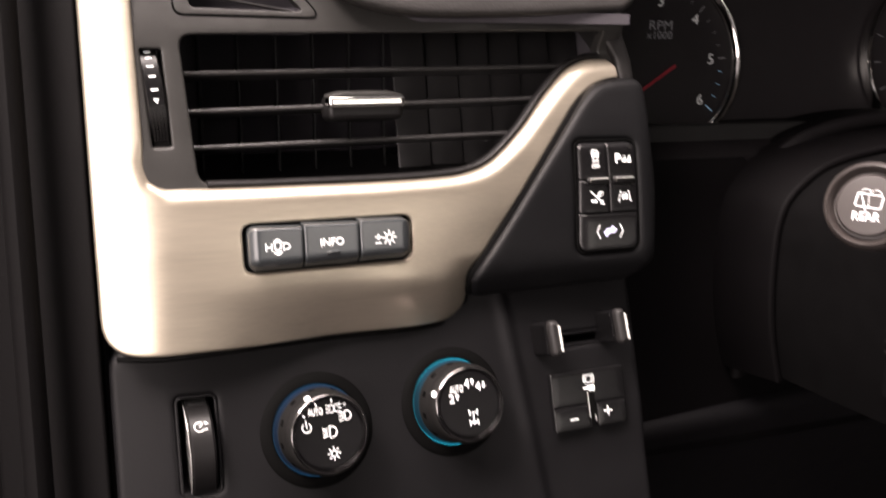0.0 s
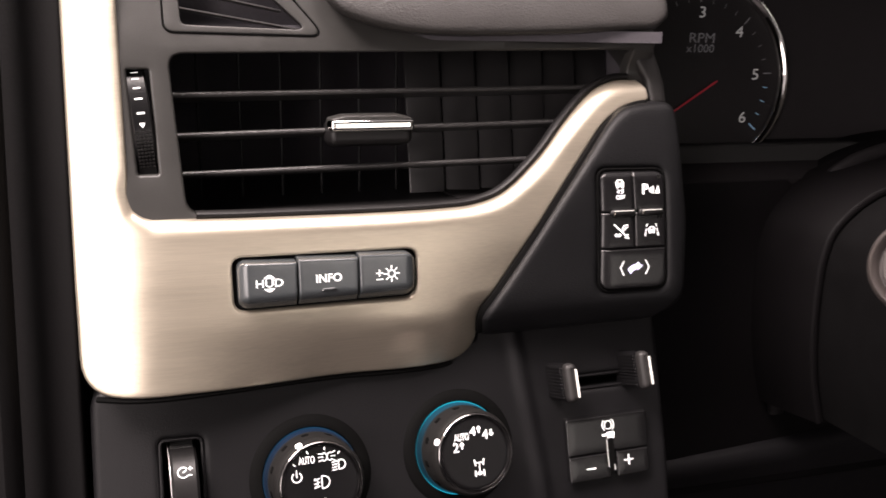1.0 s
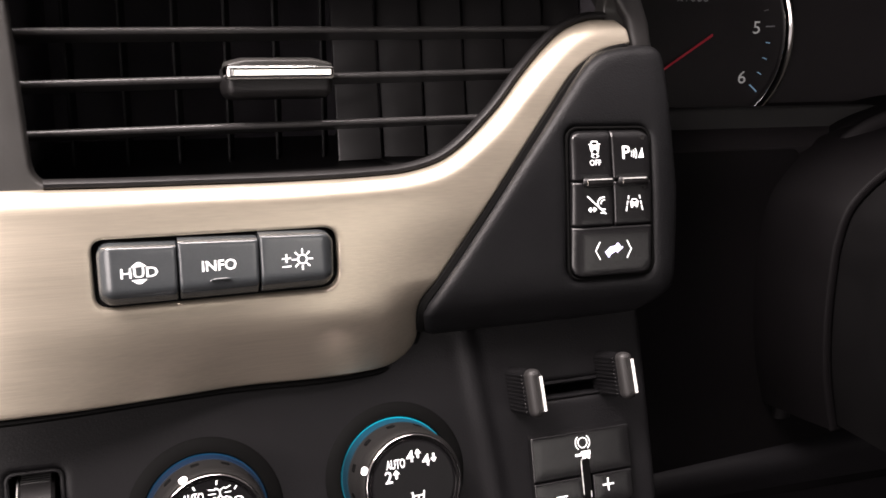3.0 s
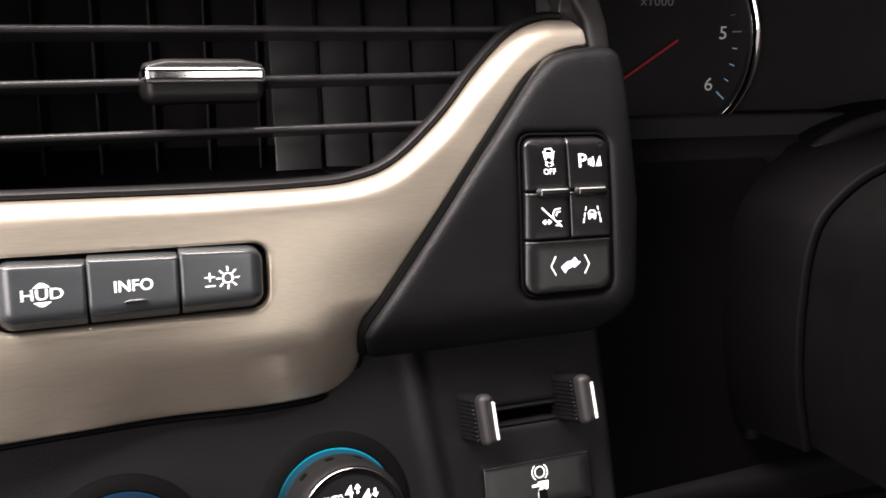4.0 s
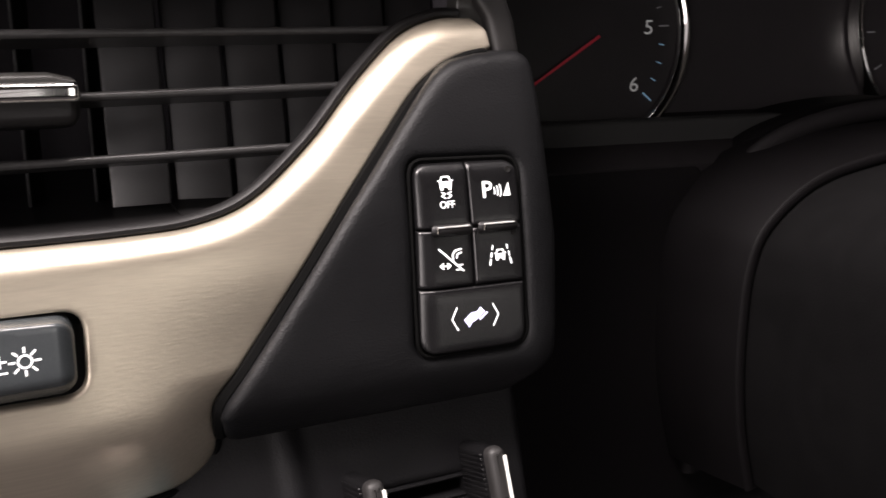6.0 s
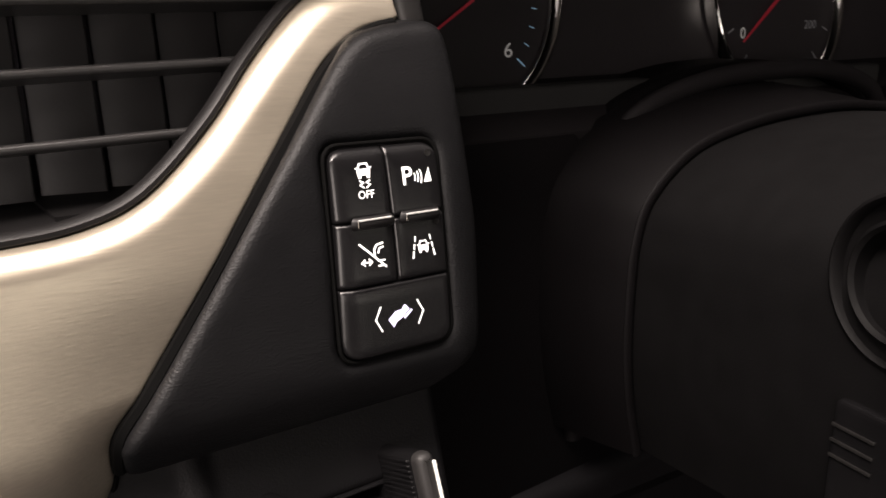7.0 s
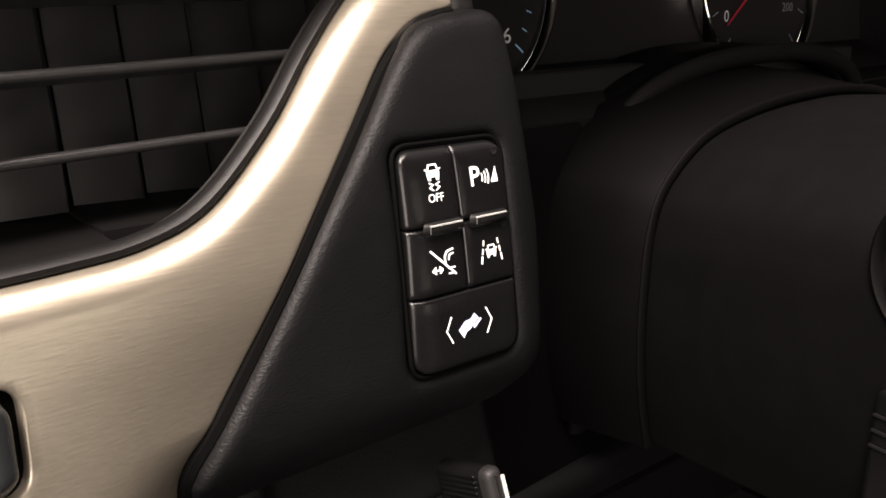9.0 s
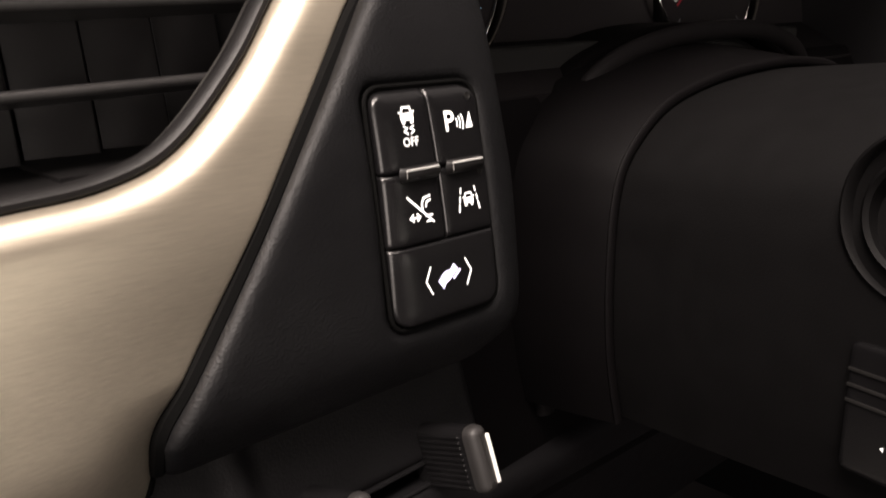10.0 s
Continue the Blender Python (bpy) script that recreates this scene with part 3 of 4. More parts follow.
part("marker", slab(on(0.0936, 0.7106, face_key, -0.0002), fillet([(-0.0042, 0.0, 0.0004), (-0.002, -0.0008, 0.002), (0.002, -0.0008, 0.002), (0.0042, 0.0, 0.0004), (0.002, 0.0008, 0.002), (-0.002, 0.0008, 0.002)], 4), 0.0009, 0.0006), M_KEY, k2, "raised oval feeler mark")


def sun_icon(m, s=1.0, cx=0.0, cy=0.0):
    lines = [(arc(cx, cy, 1.4 * s, 0, 360, 18), 0.45 * s)]
    for k in range(8):
        a = radians(45 * k)
        lines.append(([(cx + 2.1 * s * math.cos(a), cy + 2.1 * s * math.sin(a)), (cx + 3.1 * s * math.cos(a), cy + 3.1 * s * math.sin(a))], 0.5 * s))
    return glyph(m, lines=lines)


m = on(0.1192, 0.7152, face_key)
part("symbol", merge(sun_icon(m, 1.12, 2.4, 0), glyph(m, lines=[([(-4.6, 0.6), (-1.8, 0.6)], 0.5), ([(-3.2, 2.0), (-3.2, -0.7)], 0.5), ([(-4.6, -2.2), (-1.8, -2.2)], 0.5)])), M_GLYPH, k3)

# ---- leather side panel with five switches ----
SIDE = [(0.1692, 0.6880), (0.1708, 0.6912), (0.1766, 0.6992), (0.1852, 0.7102), (0.2056, 0.7372), (0.2263, 0.7625), (0.2385, 0.7768), (0.2475, 0.7840), (0.2580, 0.7868)]
side_outline = fillet([(0.1690, 0.6870, 0.004)] + curve(SIDE[1:], 5) + [(0.2772, 0.7882, 0.008), (0.2800, 0.730), (0.2775, 0.690, 0.008), (0.2620, 0.6785, 0.01), (0.1712, 0.6758, 0.0062)])
CLUSTER = [(0.2278, 0.6972, 0.0058), (0.2650, 0.6974, 0.0058), (0.2656, 0.7556, 0.0054), (0.2292, 0.7560, 0.0054)]
side = plain("side_panel", pad(side_outline, face_side, 0.030, 0.0036, 0.004, [fillet(CLUSTER)], 0.002), M_LEATHER,
             "black grained leather side panel of the dashboard", "dashboard panel")
ring = fillet(CLUSTER)
part("opening_gap", sweep([(x, face_side(x, z) + 0.0007, z) for x, z in ring + ring[:2]], 0.0006, 0.0006, 8), M_GAP_SHADE, side, "thin black tube standing in for the gap round the switches")
cluster = thing("switch_cluster", (0.247, 0.42, 0.727), "black cluster of five push switches with white lit symbols", "switch cluster")
part("recess", pad(fillet([(0.226, 0.695), (0.268, 0.695), (0.268, 0.758), (0.226, 0.758)]), lambda x, z: face_side(x, z) + 0.003, 0.003, 0.0005, 0.01), M_GAP_SHADE, cluster)


def face_switch(x, z):
    return 0.4160 + 0.13 * (z - 0.70) + 1.6 * max(0.0, z - 0.712) ** 2


def face_switch_edge(x, z):
    return face_switch(x, z) + 0.42 * soft(0.2328 - x, 0.0006) + 0.9 * soft(z - 0.7530, 0.0004)


def switch(corners):
    return part("switch", pad(fillet(corners), face_switch_edge, 0.006, 0.0010, 0.003, (), 0.0008), M_BUTTON, cluster)


GX, ROW1, ROW2 = 0.2473, 0.7355, 0.7179
s1 = switch([(0.2299, ROW1 + 0.0002), (GX - 0.0002, ROW1 + 0.0002), (GX - 0.0002, 0.7548, 0.0006), (0.2304, 0.7549, 0.0048)])
s2 = switch([(GX + 0.0002, ROW1 + 0.0002), (0.2642, ROW1 + 0.0002), (0.2645, 0.7547, 0.0052), (GX + 0.0002, 0.7548, 0.0006)])
s3 = switch([(0.2292, ROW2 + 0.0002), (GX - 0.0002, ROW2 + 0.0002), (GX - 0.0002, ROW1 - 0.0002), (0.2299, ROW1 - 0.0002)])
s4 = switch([(GX + 0.0002, ROW2 + 0.0002), (0.2639, ROW2 + 0.0002), (0.2642, ROW1 - 0.0002), (GX + 0.0002, ROW1 - 0.0002)])
s5 = switch([(0.2286, 0.6984, 0.0050), (0.2637, 0.6984, 0.0055), (0.2639, ROW2 - 0.0002), (0.2292, ROW2 - 0.0002)])
for s, x in ((s1, 0.2404), (s2, 0.2557)):
    y, z = face_switch(x, 0.7354), 0.7354
    bar = part("indicator_bar", sweep([(x - 0.0055, y - 0.0002, z), (x - 0.0052, y - 0.0006, z), (x + 0.0052, y - 0.0006, z), (x + 0.0055, y - 0.0002, z)], 0.0018, 0.0016, 14), M_LIP, s)
    # bright lines laid on the bar in place of its highlights
    part("bar_edge_glint", sweep([(x - 0.0052, y - 0.0020, z + 0.0012), (x + 0.0052, y - 0.0020, z + 0.0012)], 0.00028, 0.00028, 6), M_SILVER, bar, "thin silver line in place of a highlight")
    part("bar_end_glint", sweep([(x - 0.0051, y - 0.0022, z + 0.0011), (x - 0.0051, y - 0.0023, z - 0.0006)], 0.00026, 0.00026, 6), M_RIM, bar, "metal line in place of a glint at the tip")


def car_icon(m, s, cx, cy):
    """A small car seen from the front, s millimetres to its unit."""
    def at(pts):
        return [(cx + x * s, cy + y * s) for x, y in pts]
    return glyph(m, [at([(-2.2, -1.0), (2.2, -1.0), (2.3, 0.6), (1.9, 1.0), (-1.9, 1.0), (-2.3, 0.6)]), at([(-2.0, -1.0), (-1.0, -1.0), (-1.0, -1.9), (-2.0, -1.9)]), at([(1.0, -1.0), (2.0, -1.0), (2.0, -1.9), (1.0, -1.9)])],
                 [(at([(-1.9, 0.9), (-1.3, 2.6), (1.3, 2.6), (1.9, 0.9)]), 0.6 * s), (at([(-2.7, 1.3), (-2.1, 1.2)]), 0.5 * s), (at([(2.1, 1.2), (2.7, 1.3)]), 0.5 * s)])


m = on(0.2399, 0.7458, face_switch)
part("symbol", merge(car_icon(m, 0.88, 0, 3.0), glyph(m, lines=[([(-1.5, 0.7), (-0.4, 0.2), (-1.5, -0.5), (-0.4, -1.2)], 0.42), ([(1.6, 0.7), (0.5, 0.2), (1.6, -0.5), (0.5, -1.2)], 0.42)])), M_GLYPH, s1)
part("lettering", words("OFF", m @ pose(0, -0.0032, 0), 0.0021, 0.95, 0, 0.002), M_GLYPH, s1)
m = on(0.2562, 0.7461, face_switch)
part("lettering", words("P", m @ pose(-0.0028, 0, 0), 0.0050, 1.0, 0, 0.010), M_GLYPH, s2)
part("symbol", glyph(m, [[(2.7, -2.0), (5.1, -2.0), (4.6, 2.0)]], [(arc(-2.5, -0.3, 2.4 + 1.05 * k, -24, 24, 6), 0.40) for k in range(3)]), M_GLYPH, s2)
m = on(0.2397, 0.7265, face_switch)
part("symbol", glyph(m, lines=[([(-3.8, 3.4), (3.8, -3.6)], 0.6), ([(0.6, -0.6), (0.6, 1.4), (1.4, 2.6), (3.4, 3.0)], 0.6), ([(1.8, 0.4), (2.2, 1.6), (3.4, 1.9)], 0.5),
                               ([(-3.6, -1.8), (-0.4, -1.8)], 0.5), ([(-3.6, -1.8), (-2.6, -1.0)], 0.45), ([(-3.6, -1.8), (-2.6, -2.6)], 0.45), ([(-0.4, -1.8), (-1.3, -1.0)], 0.45), ([(-0.4, -1.8), (-1.3, -2.6)], 0.45),
                               ([(1.6, -1.8), (3.6, -1.8)], 0.5), ([(1.6, -3.2), (3.0, -3.2)], 0.5)]), M_GLYPH, s3)
m = on(0.2562, 0.7265, face_switch)
part("symbol", merge(car_icon(m, 0.72, 0, -0.3), glyph(m, lines=[([(-2.4, 3.0), (-2.6, 1.8)], 0.45), ([(-2.9, 0.8), (-3.1, -0.4)], 0.5), ([(-3.3, -1.2), (-3.6, -2.8)], 0.55),
                      ([(2.4, 3.0), (2.6, 1.8)], 0.45), ([(2.9, 0.8), (3.1, -0.4)], 0.5), ([(3.3, -1.2), (3.6, -2.8)], 0.55)])), M_GLYPH, s4)
m = on(0.2466, 0.7085, face_switch)
part("chevrons", glyph(m, lines=[([(-6.0, 3.4), (-7.8, 0), (-6.0, -3.4)], 0.45), ([(6.0, 3.4), (7.8, 0), (6.0, -3.4)], 0.45)]), M_GLYPH, s5)
part("symbol", glyph(m, [[(-3.8, -0.6), (-1.4, 1.4), (0.6, 1.6), (1.8, 2.9), (3.2, 1.4), (0.4, -0.9), (-1.2, -1.6), (-2.2, -3.0)],
                         [(1.2, -0.7), (3.8, 1.3), (4.2, 0.8), (1.6, -1.2)]]), M_PEDAL, s5)
for s, x, z in ((s2, 0.2612, 0.7520), (s4, 0.2614, 0.7330)):
    part("lens_dot", lathe(on(x, z, face_switch), [(0.0010, 0), (0.0010, 0.0002), (0.0008, 0.0002), (0.0007, 0.0), (0.0, 0.0)], 16), M_KNOB, s)

# ---- lower switch panel ----
lower_outline = fillet([(-0.0085, 0.50), (0.2740, 0.50), (0.2715, 0.6900), (0.1740, 0.6900), (0.1640, 0.6720), (0.14, 0.6685), (0.03, 0.6680), (-0.0085, 0.6665, 0.010)])
SLIDE = [(0.2130, 0.6440, 0.002), (0.2600, 0.6440, 0.002), (0.2600, 0.6500, 0.002), (0.2130, 0.6500, 0.002)]
ROLLER_HOLE = [(0.0196, 0.6020, 0.002), (0.0374, 0.6020, 0.002), (0.0374, 0.6446, 0.003), (0.0196, 0.6446, 0.003)]
lower_panel = plain("lower_dash_panel", pad(lower_outline, face_lower, 0.03, 0.0030, 0.0020,
                              [fillet(ROLLER_HOLE), fillet(SLIDE)], 0.0025), M_PLASTIC,
      "charcoal moulded plastic lower dashboard panel holding the rotary switches", "dashboard panel")

for name, corners in (("roller_bezel", ROLLER_HOLE), ("slide_bezel", SLIDE)):
    ring = fillet(corners)
    part(name, sweep([(x, face_lower(x, z) + 0.0010, z) for x, z in ring + ring[:2]], 0.0008, 0.0010, 8), M_PLASTIC, lower_panel)

# roller switch
roller = thing("roller_switch", (0.028, 0.41, 0.62), "black vertical roller switch in a recess of the lower panel", "roller switch")
part("recess", box((0.0165, 0.4320, 0.600), (0.0400, 0.4340, 0.647)), M_PLASTIC, roller)
rm = Matrix.Translation((0.0285, face_knob(0.029, 0.6140) + 0.0165, 0.6170)) @ pose(0, 0, 0, 0, 90, 3)
drum = part("drum", lathe(rm, [(0.0, -0.0058), (0.0228, -0.0058), (0.0240, -0.0046), (0.0240, 0.0046), (0.0228, 0.0058), (0.0, 0.0058)], 72), M_LIP, roller)
part("chrome_edge", lathe(rm, [(0.0234, -0.0061), (0.0237, -0.0061), (0.0237, -0.0058), (0.0234, -0.0058)], 72), M_SILVER, drum)
for i in range(26):
    a = 62 + 3.4 * i if i < 13 else 28 - 3.4 * (i - 13)
    rib = Matrix.Translation(rm.translation) @ pose(0, 0, 0, -(90 - a), 0, 0)
    part("rib", slab(rib @ pose(0, 0, 0.0238), rect(0.0096, 0.0007, 0.0002), 0.0006, 0.0002), M_RUBBER, drum)
c = rm.translation
m = facing(c + Vector((0.0008, -0.0240 * math.cos(radians(45)), 0.0240 * math.sin(radians(45)))), (0, -math.cos(radians(45)), math.sin(radians(45))))
part("symbol", glyph(m, lines=[(arc(-0.5, 0, 2.3, 50, 320, 16), 0.4), ([(-0.5, 0), (0.8, 1.1)], 0.45), ([(1.6, 1.6), (3.2, 1.6)], 0.45), ([(2.4, 2.3), (2.4, 0.9)], 0.4), ([(1.6, -1.4), (3.0, -1.4)], 0.45)]), M_GLYPH, drum)


def rotary(name, x, z, label, band, edge):
    """A lit rotary switch: black cup, blue light ring, ribbed body, chrome rim and black cap."""
    t = thing(name, (x, face_knob(x, z), z), label, "rotary switch", group="rotary switches of the lower panel")
    m = on(x, z, face_knob)
    # raised ring, its black standing in for the dish's shade
    part("cup", lathe(m, [(0.0280, 0.0002), (0.0272, 0.0010), (0.0240, 0.0018), (0.0227, 0.0018), (0.0222, 0.0012), (0.0220, -0.001)], 64, closed_top=False), M_GAP_SHADE, t, "raised black ring standing in for the shaded dish")
    ring = part("light_ring", lathe(m, [(0.0217, -0.001), (0.0217, 0.0008), (0.0209, 0.0056), (0.0200, 0.0056)], 72, closed_top=False), band, t, "glowing blue light ring")
    part("ring_edge", lathe(m, [(0.0221, -0.001), (0.0221, 0.0007), (0.0219, 0.0010), (0.0217, 0.0010), (0.0216, -0.001)], 72, closed_top=False), edge, ring, "brighter outer edge")
    body = part("body", lathe(m, [(0.0202, 0.0040), (0.0207, 0.0055), (0.0205, 0.0068), (0.0200, 0.0150), (0.0197, 0.0188), (0.0192, 0.0208), (0.0186, 0.0216)], 72, closed_top=True), M_KNOB, t)
    for k in range(12):
        a = 30 * k + 10
        # raised pads, their black standing in for shaded notches
        part("grip", slab(m @ pose(0, 0, 0, 0, 0, a) @ pose(0.0201, 0, 0.0105, 0, 90, 0), rect(0.0036, 0.0030, 0.0008), 0.0004, 0.0002), M_GAP_SHADE, body)
    cap = part("cap", lathe(m, [(0.0176, 0.0205), (0.0173, 0.0217), (0.0166, 0.0219), (0.0160, 0.0222), (0.0151, 0.0222), (0.0, 0.0222)], 64), M_CAP, t)
    part("chrome_rim", lathe(m, [(0.0184, 0.0212), (0.0183, 0.0221), (0.0181, 0.0226), (0.0178, 0.0228), (0.0176, 0.0225), (0.0175, 0.0212)], 72, closed_top=False), M_KNOBRIM, cap, "chrome rim")
    part("inner_ring", lathe(m, [(0.0166, 0.0216), (0.0166, 0.0222), (0.0164, 0.0225), (0.0162, 0.0222), (0.0162, 0.0216)], 72, closed_top=False), M_KNOBRIM, cap, "thin chrome line")
    return t, m @ pose(0, 0, 0.0223), body


lamp_knob, m, body = rotary("headlamp_switch", 0.0845, 0.6220, "black rotary headlamp switch with chrome rim and blue light ring", M_BLUE_BAND, M_BLUE_EDGE)
part("pointer", slab(m @ pose(0, 0, 0, 0, 0, 116) @ pose(0.0186, 0, -0.0020, 0, 45, 0), rect(0.0026, 0.0030, 0.0012), 0.0010, 0.0003), M_GLYPH, body)
m = m @ pose(0.0001, 0.0009, 0)
part("lettering", words("AUTO", m @ pose(-0.0058, 0.0098, 0), 0.0031, 0.56, 0, 0.0), M_GLYPH, lamp_knob)
part("symbol", glyph(m, lines=[([(-0.6, 10.4 + e), (1.4, 10.4 + e * 0.8)], 0.37) for e in (-1.6, 0, 1.6)] + [(arc(1.4, 10.4, 1.8, -85, 85, 8), 0.37)] +
                           [(arc(4.9, 10.4, 1.8, 95, 265, 8), 0.37)] + [([(4.9, 10.4 + e * 0.8), (6.7, 10.4 + e * 1.3)], 0.37) for e in (-1.6, 0, 1.6)]), M_GLYPH, lamp_knob)
part("symbol", glyph(m, lines=[(arc(-10.6, 3.3, 2.1, 130, 410, 14), 0.44), ([(-10.6, 6.2), (-10.6, 3.3)], 0.44)]), M_GLYPH, lamp_knob)
part("symbol", glyph(m, lines=[(arc(9.0, 6.4, 2.0, -90, 90, 8), 0.41), ([(9.0, 8.4), (8.0, 8.2), (8.0, 4.4), (9.0, 4.4)], 0.41)] + [([(5.2, 7.6 - 1.15 * k), (7.3, 7.9 - 1.15 * k)], 0.37) for k in range(4)]), M_GLYPH, lamp_knob)
part("symbol", glyph(m, lines=[(arc(0.9, -0.2, 2.6, -90, 90, 8), 0.44), ([(0.9, 2.4), (0.1, 2.4), (0.1, -2.8), (0.9, -2.8)], 0.44)] + [([(-3.2, 0.9 - 1.6 * k), (-0.8, 1.5 - 1.6 * k)], 0.37) for k in range(3)] + [(arc(-3.6, -0.2, 2.0, -75, 75, 6), 0.33)]), M_GLYPH, lamp_knob)
part("symbol", sun_icon(m, 0.95, 1.1, -10.2), M_GLYPH, lamp_knob)
for a in (143, 112, 81, 54):
    part("dash", glyph(m @ pose(0, 0, 0, 0, 0, a), lines=[([(13.7, 0), (14.8, 0)], 0.5)]), M_GLYPH, lamp_knob)

drive_knob, m, body = rotary("drive_switch", 0.1565, 0.6250, "black rotary four-wheel-drive switch with chrome rim and blue light ring", M_CYAN_BAND, M_CYAN_EDGE)
part("pointer", slab(m @ pose(0, 0, 0, 0, 0, 158) @ pose(0.0186, 0, -0.0020, 0, 45, 0), rect(0.0026, 0.0030, 0.0012), 0.0010, 0.0003), M_GLYPH, body)
m = m @ pose(-0.0010, 0.0016, 0)
part("lettering", words("AUTO", m @ pose(-0.0053, 0.0063, 0), 0.0033, 0.54, 0, 0.0), M_GLYPH, drive_knob)
for text, x, y, up in (("2", -8.4, 1.8, 1), ("4", 0.4, 8.2, 1), ("4", 6.4, 6.1, -1)):
    part("lettering", words(text, m @ pose(x * 0.001, y * 0.001, 0), 0.0042, 1.0, 0, 0.004), M_GLYPH, drive_knob)
    part("arrow_mark", glyph(m, [[(x + 1.8, y + 0.8 + 0.2 * up), (x + 4.2, y + 0.8 + 0.2 * up), (x + 3.0, y + 0.8 + 1.7 * up)]], [([(x + 3.0, y + 0.8), (x + 3.0, y + 0.8 - 1.2 * up)], 0.9)]), M_GLYPH, drive_knob)
m = m @ pose(0.0008, -0.0014, 0)
part("symbol", glyph(m, lines=[([(1.5, -4.6), (1.5, -9.4)], 0.42), ([(-0.4, -4.6), (3.4, -4.6)], 0.38), ([(-0.4, -9.4), (3.4, -9.4)], 0.38), ([(-0.8, -3.3), (-0.4, -5.7)], 0.62), ([(3.8, -3.3), (3.4, -5.7)], 0.62),
                               ([(-0.6, -8.3), (-0.6, -10.6)], 0.62), ([(3.6, -8.3), (3.6, -10.6)], 0.62), (arc(1.5, -9.4, 0.8, 0, 360, 10), 0.4)]), M_GLYPH, drive_knob)

# ---- trailer brake switches ----
brake = thing("brake_control", (0.239, 0.42, 0.63), "black trailer brake control with two slide levers and push buttons", "brake control")
part("slide_slot", box((0.211, 0.440, 0.641), (0.262, 0.442, 0.653)), M_GAP_SHADE, brake)


def face_brake(x, z):
    return face_knob(x, z) + 0.0008


def face_bkey(x, z):
    return face_knob(x, z) - 0.0036


part("base", pad(fillet([(0.2126, 0.6005, 0.001), (0.2604, 0.6005, 0.003), (0.2606, 0.6318, 0.001), (0.2126, 0.6318, 0.001)]), face_brake, 0.005, 0.0006, 0.006), M_GAP_SHADE, brake)
b1 = part("push_button", pad(fillet([(0.2134, 0.6138, 0.0005), (0.2592, 0.6138, 0.0005), (0.2594, 0.6312, 0.001), (0.2134, 0.6312, 0.001)]), face_bkey, 0.006, 0.0007, 0.005, (), 0.001), M_BUTTON, brake)
b2 = part("push_button", pad(fillet([(0.2136, 0.6013, 0.001), (0.2366, 0.6013, 0.0005), (0.2366, 0.6132, 0.0005), (0.2136, 0.6132, 0.0005)]), face_bkey, 0.006, 0.0007, 0.005, (), 0.001), M_BUTTON, brake)
b3 = part("push_button", pad(fillet([(0.2406, 0.6013, 0.0005), (0.2590, 0.6013, 0.003), (0.2590, 0.6132, 0.0005), (0.2406, 0.6132, 0.0005)]), face_bkey, 0.006, 0.0007, 0.005, (), 0.001), M_BUTTON, brake)
part("slot_marker", slab(on(0.2372, 0.6128, face_bkey, -0.002), rect(0.0042, 0.0158, 0.0008), 0.0024, 0.0003), M_GAP_SHADE, brake)
part("slot_edge", slab(on(0.2353, 0.6132, face_bkey, 0.0004), rect(0.0004, 0.0140), 0.00015, 0.00005), M_SILVER, brake)
part("slot_edge", slab(on(0.2362, 0.6204, face_bkey, 0.0004), rect(0.0020, 0.0004), 0.00015, 0.00005), M_SILVER, brake)
part("slot_edge", slab(on(0.2388, 0.6062, face_bkey, 0.0004), rect(0.0004, 0.0028), 0.00015, 0.00005), M_SILVER, brake)
m = on(0.2366, 0.6248, face_bkey)
part("symbol", glyph(m, [[(-3.6, -3.4), (3.4, -3.4), (3.4, -1.6), (-1.0, -1.6), (-1.0, -2.4), (-3.6, -2.4)], arc(0.4, -4.2, 0.8, 0, 330, 8), arc(2.4, -4.2, 0.8, 0, 330, 8)],
                     [(arc(0.2, 2.0, 2.1, 0, 360, 18), 0.38), (arc(0.2, 2.0, 3.3, 130, 230, 8), 0.36), (arc(0.2, 2.0, 3.3, -50, 50, 8), 0.36)]), M_GLYPH, b1)
part("symbol", glyph(on(0.2254, 0.6070, face_bkey), lines=[([(-2.3, 0), (2.3, 0)], 0.68)]), M_GLYPH, b2)
part("symbol", glyph(on(0.2472, 0.6087, face_bkey), lines=[([(-2.4, 0), (2.4, 0)], 0.68), ([(0, 2.4), (0, -2.4)], 0.68)]), M_GLYPH, b3)


def lever(x, z):
    m = on(x, z, face_knob, -0.004) @ pose(0, 0, 0, 0, 0, 3)
    lv = part("lever", slab(m, rect(0.0060, 0.0186, 0.0027), 0.0225, 0.0008, foot=0.0003), M_BUTTON, brake)
    # lighter front piece puts the light on the lever into its colour
    part("lever_face_lit", slab(m @ pose(0, 0, 0.0215), rect(0.0062, 0.0190, 0.0029), 0.0043, 0.0027), M_CAPGREY, lv, "rounded lever front, lighter grey in place of light on it")
    part("white_strip", slab(m @ pose(0.0022, -0.0005, 0.0250), rect(0.0011, 0.0138, 0.0003), 0.0010, 0.0002), M_MARK, lv)
    for i in range(10):
        part("grip_rib", slab(m @ pose(-0.0030, -0.0072 + 0.0016 * i, 0.0120, 0, -90, 0), rect(0.0160, 0.0008, 0.0003), 0.0006, 0.0002), M_BUTTON, lv)


lever(0.2097, 0.6498)
lever(0.2509, 0.6516)

# ---- instrument cluster ----
dials = thing("instrument_cluster", (0.47, 0.62, 0.79), "dark instrument cluster with chrome-rimmed dials and red needles", "instrument cluster")
